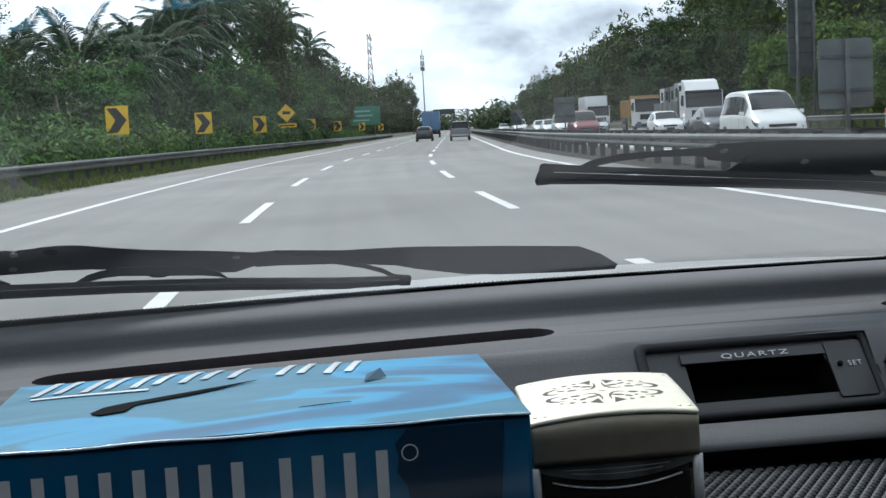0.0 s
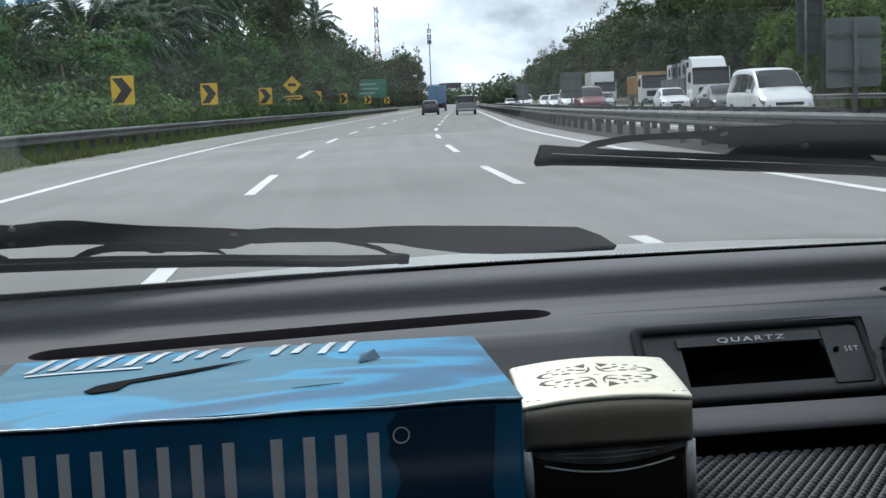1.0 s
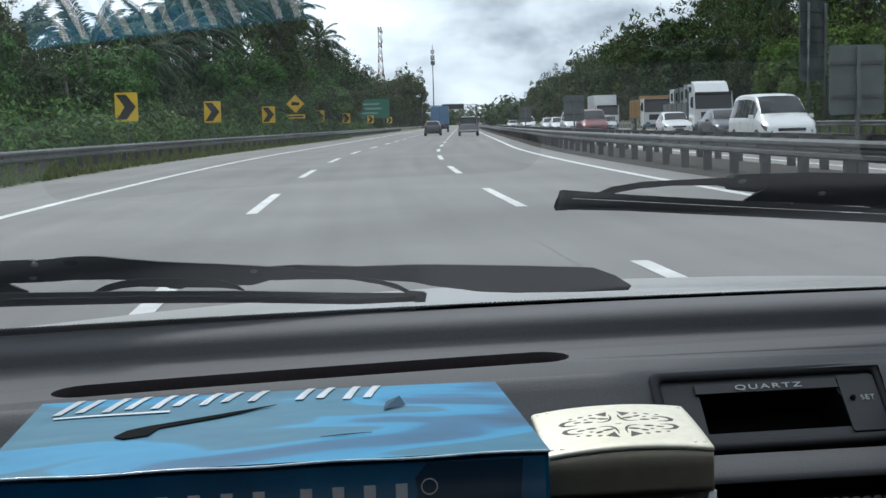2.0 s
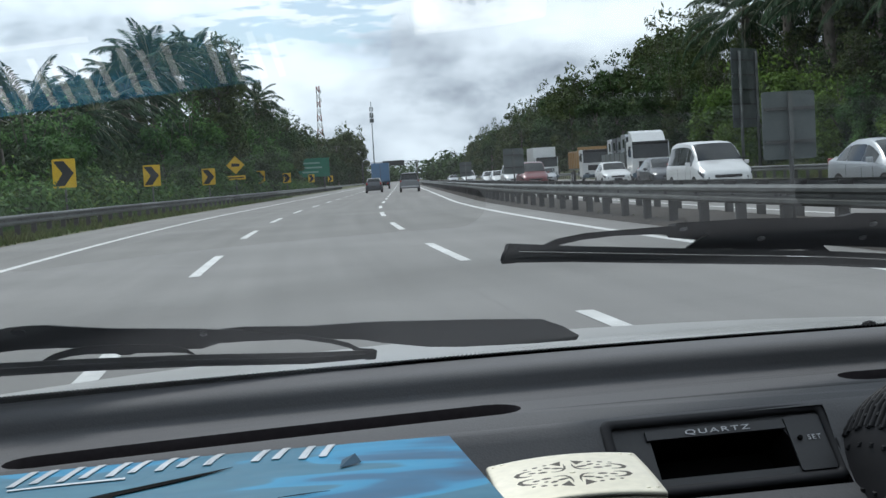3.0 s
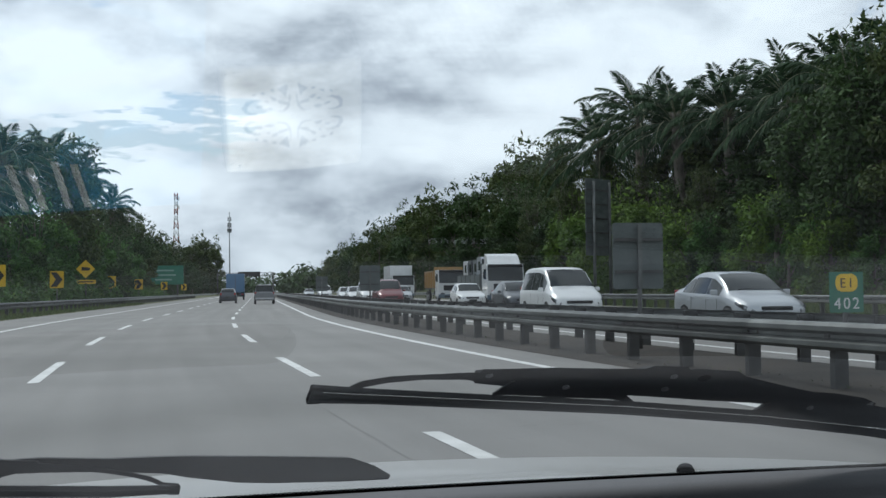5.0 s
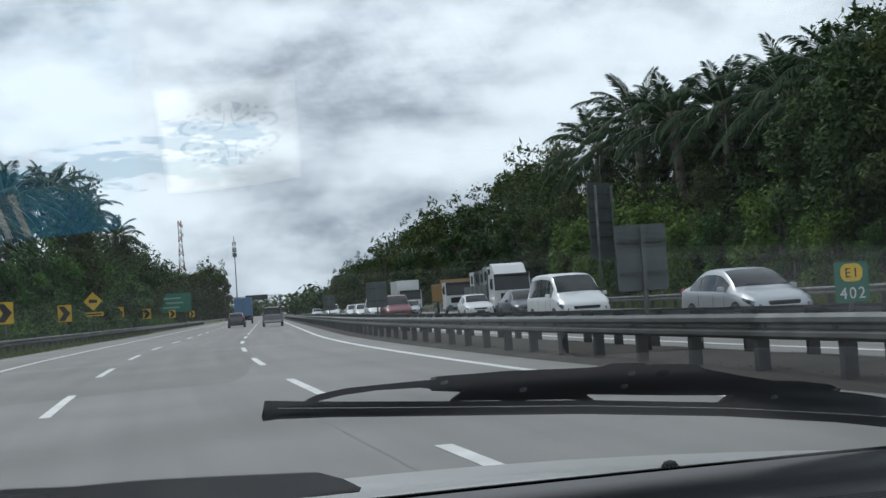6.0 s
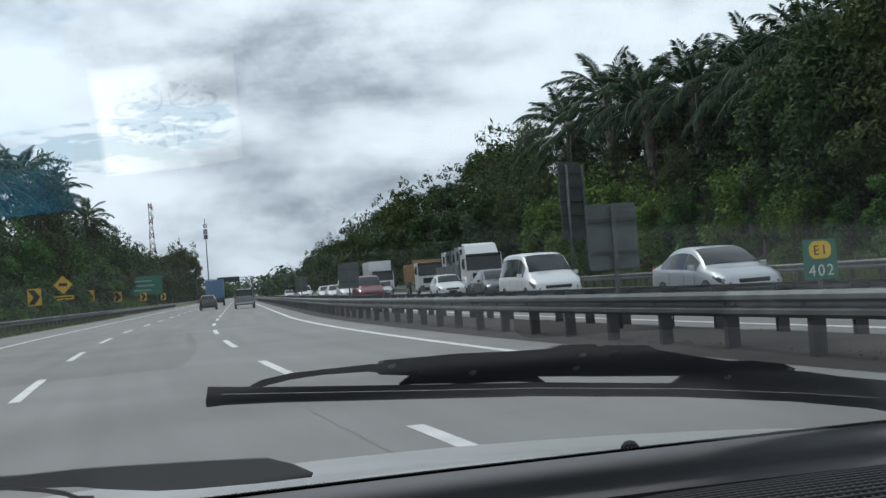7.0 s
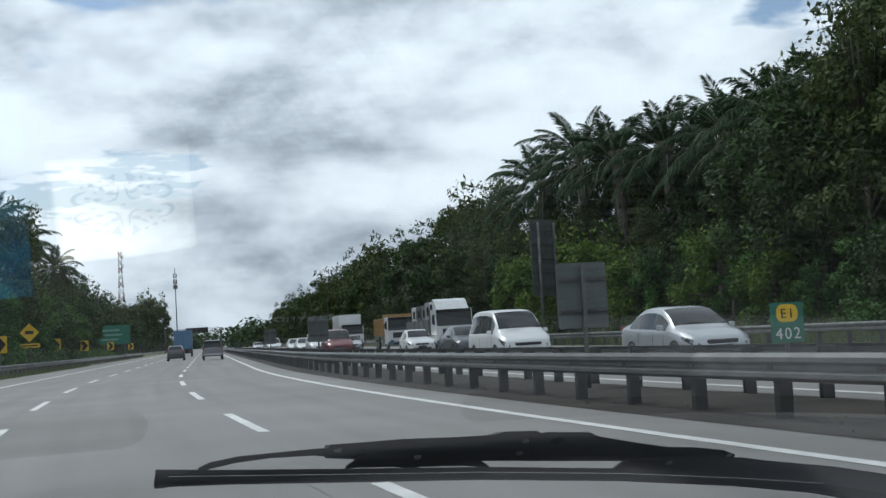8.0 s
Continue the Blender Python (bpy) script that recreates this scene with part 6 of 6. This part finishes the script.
def vehicle(shape, coat_mat, name, label, at, group=""):
    d = SHAPES[shape]
    st = d["st"]
    v = thing(name, label, "pickup truck" if shape == "pickup" else "van" if name == "minivan" else "car", at, group)
    dense = [p[0] + (q[0] - p[0]) * h / 3 for p, q in zip(st, st[1:]) for h in range(3)] + [st[-1][0]]
    shell = loft([section(between(st, y)) for y in dense])
    for e in shell.edges:
        if e.calc_face_angle(0) > 0.62:
            e.smooth = False
    part("body", shell, coat_mat, v)
    # wind shield and rear glass
    for nm, (i0, i1), lo, hi in (("windscreen", d["front"], 0.10, 0.94), ("rear_window", d["rear"], 0.10, 0.92)):
        ya, yb = st[i0][0], st[i1][0]
        rows = []
        for k in range(5):
            f = lo + (hi - lo) * k / 4
            s = between(st, ya + (yb - ya) * f) if nm == "windscreen" else between(st, yb + (ya - yb) * f)
            w = s[6] * (0.97 if k else 1.0)
            off = 0.012
            dy = off * (0.6 if nm == "windscreen" else -0.6)
            rows.append([(w * q, s[0] + dy, s[3] + off - 0.03 * abs(q) ** 4) for q in (-1, -0.6, -0.2, 0.2, 0.6, 1)])
        part(nm, loft(rows, close=False, caps=False), M_TINT, v, "dark glass")
    for s in (-1, 1):
        for y0, y1 in d["side"]:
            rows = [[side_point(st, y0 + (y1 - y0) * k / 4, f, s) for k in range(5)] for f in (0.06, 0.45, 0.86)]
            part("side_window", loft(rows, close=False, caps=False), M_TINT, v)
        b = between(st, d["side"][0][0])
        part("mirror", block(0.16, 0.10, 0.13, pose(s * (b[5] + 0.09), d["side"][0][0] - 0.05, b[2] + 0.09), 0.03), coat_mat, v)
        lamp = part("headlight", lamp_patch(st, s, 0.0, 1.0, 0.010), M_HEADLIGHT, v, "clear swept-back headlight")
        part("lamp_reflector", lamp_patch(st, s, 0.30, 0.62, 0.016, 0.6), M_ARCH, lamp)
        r = st[-2]
        part("tail_light", block(0.16, 0.16, 0.24 if shape in ("mpv", "hatch") else 0.18, pose(s * (r[5] - (0.09 if shape != "mpv" else 0.12)), r[0] - 0.01, r[2] - (0.02 if shape != "mpv" else -0.06)), 0.03), M_TAIL, v, "red tail light")
        y_door = d["side"][0][1] - 0.02
        for yy in (d["side"][0][0] - 0.10, y_door, d["side"][1][1] - 0.03):
            q = between(st, yy)
            part("door_seam", block(0.006, 0.012, (q[2] - q[1]) * 0.72, pose(s * (q[4] + 0.0005), yy, q[1] + (q[2] - q[1]) * 0.55)), M_ARCH, v)
        for yy in (y_door + 0.10, d["side"][1][1] + 0.10):
            q = between(st, yy)
            part("door_handle", block(0.03, 0.16, 0.03, pose(s * (q[5] + 0.003), yy, q[2] - 0.09), 0.008), coat_mat, v)
        for yy in d["wheels"]:
            q = between(st, yy)
            seg = 16
            arch_pts = [(math.cos(math.pi * k / seg) * d["r"] * 1.17, math.sin(math.pi * k / seg) * d["r"] * 1.17) for k in range(seg + 1)] + [(-d["r"] * 1.17, -0.10), (d["r"] * 1.17, -0.10)]
            part("wheel_arch", slab(arch_pts, 0.012, pose(s * (q[4] - 0.004), yy, d["r"], 90, 0, s * 90)), M_ARCH, v)
            ty, ri = wheel_meshes(d["r"])
            at_w = pose(s * (q[4] - 0.065), yy, d["r"])
            w = part("wheel", ty, M_TYRE, v, at=at_w)
            part("rim", ri, M_ALLOY, w)
    nose, mid_z = st[0][0], st[0][2]
    wide = 0.62 if shape == "mpv" else 0.54
    grille = part("grille", block(wide * 2 * 0.72, 0.07, 0.16, pose(0, nose - 0.03, mid_z + 0.055, -18, 0, 0), 0.03), M_ARCH, v, "dark grille with bright slats")
    for q in range(3):
        part("grille_bar", block(wide * 2 * 0.66, 0.02, 0.018, pose(0, nose + 0.004 - 0.016 * q, mid_z + 0.012 + 0.046 * q), 0.006), M_ALLOY, grille)
    part("bumper_intake", block(1.05, 0.06, 0.13, pose(0, nose - 0.022, 0.36), 0.03), M_ARCH, v)
    for s in (-1, 1):
        part("fog_light", rod(0.055, 0.05, 0.04, pose(s * 0.56, nose - 0.16, 0.40, -90, 0, 0), 14), M_HEADLIGHT, v)
    part("number_plate", block(0.46, 0.02, 0.11, pose(0, nose + 0.012, 0.47), 0.005), M_BLACK, v, "black plate")
    part("number_plate", block(0.40, 0.02, 0.11, pose(0, st[-1][0] - 0.012, 0.62), 0.005), M_BLACK, v, "black plate")
    # wiper, sunstrip and roof edge trims
    g = between(st, st[d["front"][0]][0] - 0.06)
    for s in (-1, 1):
        part("wiper", bar((s * 0.5, g[0] + 0.05, g[3] + 0.03), (s * 0.5 - 0.48, g[0] + 0.0, g[3] + 0.065), 0.011), M_ARCH, v)
        part("sill", block(0.05, d["wheels"][0] - d["wheels"][1] - 0.8, 0.09, pose(s * (between(st, 0)[4] - 0.02), 0, 0.25), 0.02), M_ARCH, v)
    if shape == "pickup":
        part("tailgate", block(1.50, 0.04, 0.46, pose(0, -2.49, 0.80), 0.015), coat_mat, v)
        part("cargo_bed", block(1.46, 1.40, 0.02, pose(0, -1.65, 1.09)), M_ARCH, v)
        for s in (-1, 1):
            part("bed_side", block(0.08, 1.55, 0.12, pose(s * 0.80, -1.66, 1.12), 0.02), coat_mat, v)
        part("roll_bar", bar((-0.7, -0.98, 1.65), (0.7, -0.98, 1.65), 0.035), M_ARCH, v)
        for s in (-1, 1):
            part("roll_bar", bar((s * 0.7, -0.98, 1.05), (s * 0.7, -0.98, 1.65), 0.035), M_ARCH, v)
        part("bumper", block(1.6, 0.12, 0.16, pose(0, -2.52, 0.50), 0.03), M_ALLOY, v)
    return v


ONC = 180
G_ON, G_OWN = "oncoming traffic", "traffic ahead"
vehicle("sedan", P_SILVER, "sedan", "silver four-door saloon on the oncoming carriageway", beside(14.2, 28.6, 0, ONC), G_ON)
vehicle("mpv", P_WHITE, "minivan", "white minivan with dark windows on the oncoming carriageway", beside(13.4, 41.3, 0, ONC), G_ON)
vehicle("hatch", P_WHITE, "hatchback", "white hatchback on the oncoming carriageway", beside(15.9, 73, 0, ONC), G_ON)
vehicle("mpv", P_RED, "minivan", "maroon minivan on the oncoming carriageway", beside(12.2, 84, 0, ONC), G_ON)
vehicle("mpv", P_WHITE, "minivan", "white minivan further along the oncoming carriageway", beside(12.2, 98, 0, ONC), G_ON)
vehicle("sedan", P_DARK, "sedan", "dark grey saloon on the oncoming carriageway", beside(15.9, 59, 0, ONC), G_ON)
vehicle("sedan", P_WHITE, "sedan", "white saloon on the oncoming carriageway", beside(12.2, 112, 0, ONC), G_ON)
vehicle("hatch", P_SILVER, "hatchback", "silver hatchback on the oncoming carriageway", beside(15.9, 108, 0, ONC), G_ON)
vehicle("sedan", P_WHITE, "sedan", "white saloon far along the oncoming carriageway", beside(12.2, 124, 0, ONC), G_ON)
vehicle("hatch", P_RED, "hatchback", "dark red hatchback far along the oncoming carriageway", beside(15.9, 140, 0, ONC), G_ON)
vehicle("mpv", P_WHITE, "minivan", "white minivan far along the oncoming carriageway", beside(12.2, 165, 0, ONC), G_ON)
vehicle("sedan", P_BEIGE, "sedan", "beige saloon far along the oncoming carriageway", beside(19.4, 70, 0, ONC), G_ON)
vehicle("sedan", P_WHITE, "sedan", "white saloon in the distant oncoming queue", beside(19.5, 160, 0, ONC), G_ON)
vehicle("sedan", P_SILVER, "sedan", "silver saloon in the distant oncoming queue", beside(12.2, 215, 0, ONC), G_ON)
vehicle("hatch", P_WHITE, "hatchback", "white hatchback in the distant oncoming queue", beside(15.9, 235, 0, ONC), G_ON)
vehicle("pickup", P_GREY, "pickup_truck", "grey double-cab pickup truck driving ahead", beside(4.1, 116), G_OWN)
vehicle("hatch", P_DARK, "hatchback", "black hatchback driving ahead", beside(0.6, 128), G_OWN)


def truck_wheels(v, ys, half, r=0.5):
    for s in (-1, 1):
        for y in ys:
            ty, ri = wheel_meshes(r)
            w = part("wheel", ty, M_TYRE, v, at=pose(s * half, y, r))
            part("rim", ri, M_ALLOY, w)


def lorry_cab(v, y, coat_mat, z=0.55, size=1.0, visor=True):
    """A square cab-over cab, its front at y; returns nothing."""
    w, h, d = 1.2 * size, 2.15 * size, 1.9 * size
    prof = [(y, z), (y + 0.02, z + h * 0.48), (y - 0.16 * size, z + h * 0.93), (y - 0.3 * size, z + h), (y - d, z + h), (y - d, z)]
    part("cab", prism(prof, -w, w), coat_mat, v)
    lean = math.degrees(math.atan2(0.18 * size, h * 0.45))
    part("windscreen", block(w * 1.9, 0.03, h * 0.42, pose(0, y - 0.055 * size, z + h * 0.71, lean, 0, 0), 0.01), M_TINT, v, "dark glass")
    for s in (-1, 1):
        part("side_window", block(0.02, d * 0.42, h * 0.30, pose(s * (w + 0.004), y - d * 0.40, z + h * 0.70), 0.005), M_TINT, v)
        part("headlight", block(0.34 * size, 0.06, 0.16 * size, pose(s * w * 0.72, y + 0.015, z + 0.22 * size), 0.03), M_HEADLIGHT, v)
        if size > 0.95:
            part("mirror", block(0.10, 0.08, 0.42, pose(s * (w + 0.18), y - 0.12, z + h * 0.68), 0.03), M_ARCH, v)
            part("mirror_arm", bar((s * w, y - 0.2, z + h * 0.85), (s * (w + 0.18), y - 0.12, z + h * 0.85), 0.015), M_ARCH, v)
    part("grille", block(w * 1.3, 0.04, h * 0.2, pose(0, y + 0.015, z + h * 0.32), 0.015), M_ARCH, v)
    part("bumper", block(w * 2.02, 0.14, 0.30 * size, pose(0, y + 0.02, z + 0.02), 0.04), P_LOW if size > 0.95 else coat_mat, v)
    part("bumper_step", block(w * 1.2, 0.05, 0.12 * size, pose(0, y + 0.08, z + 0.0), 0.02), M_ARCH, v)
    part("door_seam", block(w * 2.005, 0.012, h * 0.5, pose(0, y - d * 0.62, z + h * 0.4)), M_ARCH, v)
    if visor:
        part("sun_visor", block(w * 1.9, 0.16, 0.16, pose(0, y - 0.10, z + h * 0.95, 20, 0, 0), 0.03), M_ARCH, v, "dark sun visor")


def flatbed(at):
    v = thing("lorry", "white flatbed lorry loaded with used truck cabs", "lorry", at, G_ON)
    lorry_cab(v, 6.0, P_WHITE)
    fair = prism([(5.6, 2.68), (4.9, 3.25), (4.2, 3.4), (4.15, 2.68)], -1.05, 1.05)
    part("wind_deflector", fair, P_WHITE, v, "white wind deflector")
    part("chassis", block(0.9, 11.0, 0.3, pose(0, -0.6, 0.85)), M_ARCH, v)
    part("deck", block(2.45, 9.6, 0.14, pose(0, -1.2, 1.18), 0.02), M_SIGN_BACK, v)
    for s in (-1, 1):
        for i in range(5):
            part("side_board", block(0.06, 1.86, 0.85, pose(s * 1.22, 2.66 - i * 1.92, 1.66), 0.015), M_SIGN_BACK, v, "dark grey drop side")
            part("stake", block(0.09, 0.09, 1.0, pose(s * 1.23, 3.62 - i * 1.92, 1.62), 0.01), M_STEEL_OLD, v)
    part("headboard", block(2.45, 0.08, 1.6, pose(0, 3.65, 2.0), 0.015), M_SIGN_BACK, v)
    part("tail_board", block(2.45, 0.06, 0.85, pose(0, -6.0, 1.66), 0.015), M_SIGN_BACK, v)
    truck_wheels(v, (4.9, 1.4, -3.0, -4.1, -5.2), 1.1)
    for i, (mt, sz) in enumerate(((P_SILVER, 0.92), (P_GREY, 0.86), (P_DARK, 0.86), (P_WHITE, 0.85))):
        cabin = thing("truck_cab", "used lorry cab carried on the flatbed", "truck cab", at @ pose(0, 2.9 - i * 2.1, 0), "used cabs on the flatbed")
        lorry_cab(cabin, 0.5, mt, 1.27, sz, False)


flatbed(beside(19.3, 84, 0, ONC))
box = thing("lorry", "white box lorry on the oncoming carriageway", "lorry", beside(19.3, 140, 0, ONC), G_ON)
lorry_cab(box, 4.6, P_WHITE)
part("cargo_box", block(2.45, 7.0, 2.7, pose(0, -1.0, 2.45), 0.03), P_WHITE, box)
part("chassis", block(0.9, 8.6, 0.3, pose(0, 0, 0.85)), M_ARCH, box)
truck_wheels(box, (3.6, -1.8, -2.9), 1.08)


def tipper(at):
    v = thing("lorry", "white tipper lorry with ochre load sides on the oncoming carriageway", "lorry", at, G_ON)
    lorry_cab(v, 4.0, P_WHITE)
    part("chassis", block(0.9, 8.0, 0.3, pose(0, -0.2, 0.85)), M_ARCH, v)
    part("body_floor", block(2.4, 5.6, 0.14, pose(0, -1.3, 1.2), 0.02), M_SIGN_BACK, v)
    for s in (-1, 1):
        part("body_side", block(0.07, 5.6, 1.35, pose(s * 1.19, -1.3, 1.92), 0.015), P_OCHRE, v, "dull ochre steel side")
        for i in range(6):
            part("rib", block(0.08, 0.10, 1.35, pose(s * 1.26, 1.35 - i * 1.06, 1.92), 0.01), P_OCHRE, v)
        part("top_rail", block(0.12, 5.6, 0.10, pose(s * 1.2, -1.3, 2.62), 0.02), P_OCHRE, v)
    part("headboard", block(2.42, 0.08, 1.75, pose(0, 1.5, 2.1), 0.015), P_OCHRE, v)
    part("tail_board", block(2.42, 0.08, 1.35, pose(0, -4.1, 1.92), 0.015), P_OCHRE, v)
    part("load", loft([[(1.1 * q * math.cos(k * math.pi / 8), -1.3 + 2.6 * q * math.sin(k * math.pi / 8), h) for k in range(16)] for q, h in ((1.0, 2.45), (0.8, 2.68), (0.45, 2.82), (0.05, 2.86))]), M_SOIL_LOAD, v, "heap of reddish soil")
    truck_wheels(v, (3.0, -2.2, -3.3), 1.08)


P_OCHRE = paint("ochre_body_paint", (0.33, 0.19, 0.055), 0.0)
M_SOIL_LOAD = material("reddish_soil", (0.22, 0.10, 0.055), 0.95, 0, (0.14, 0.06, 0.035), 3, 20, bump=0.3)
tipper(beside(19.3, 104, 0, ONC))
blue = thing("lorry", "blue box lorry driving far ahead", "lorry", beside(0.5, 180), G_OWN)
lorry_cab(blue, 4.6, P_BLUE)
part("cargo_box", block(2.45, 7.0, 2.5, pose(0, -1.0, 2.35), 0.03), P_BLUE, blue)
part("chassis", block(0.9, 8.6, 0.3, pose(0, 0, 0.85)), M_ARCH, blue)
part("rear_door_bar", block(0.06, 0.05, 2.3, pose(0, -4.52, 2.35)), M_STEEL, blue)
part("rear_bumper", block(2.3, 0.1, 0.16, pose(0, -4.4, 0.6), 0.02), M_ARCH, blue)
for s in (-1, 1):
    part("tail_light", block(0.3, 0.05, 0.14, pose(s * 0.95, -4.46, 0.8), 0.02), M_TAIL, blue)
truck_wheels(blue, (3.6, -1.8, -2.9), 1.08)
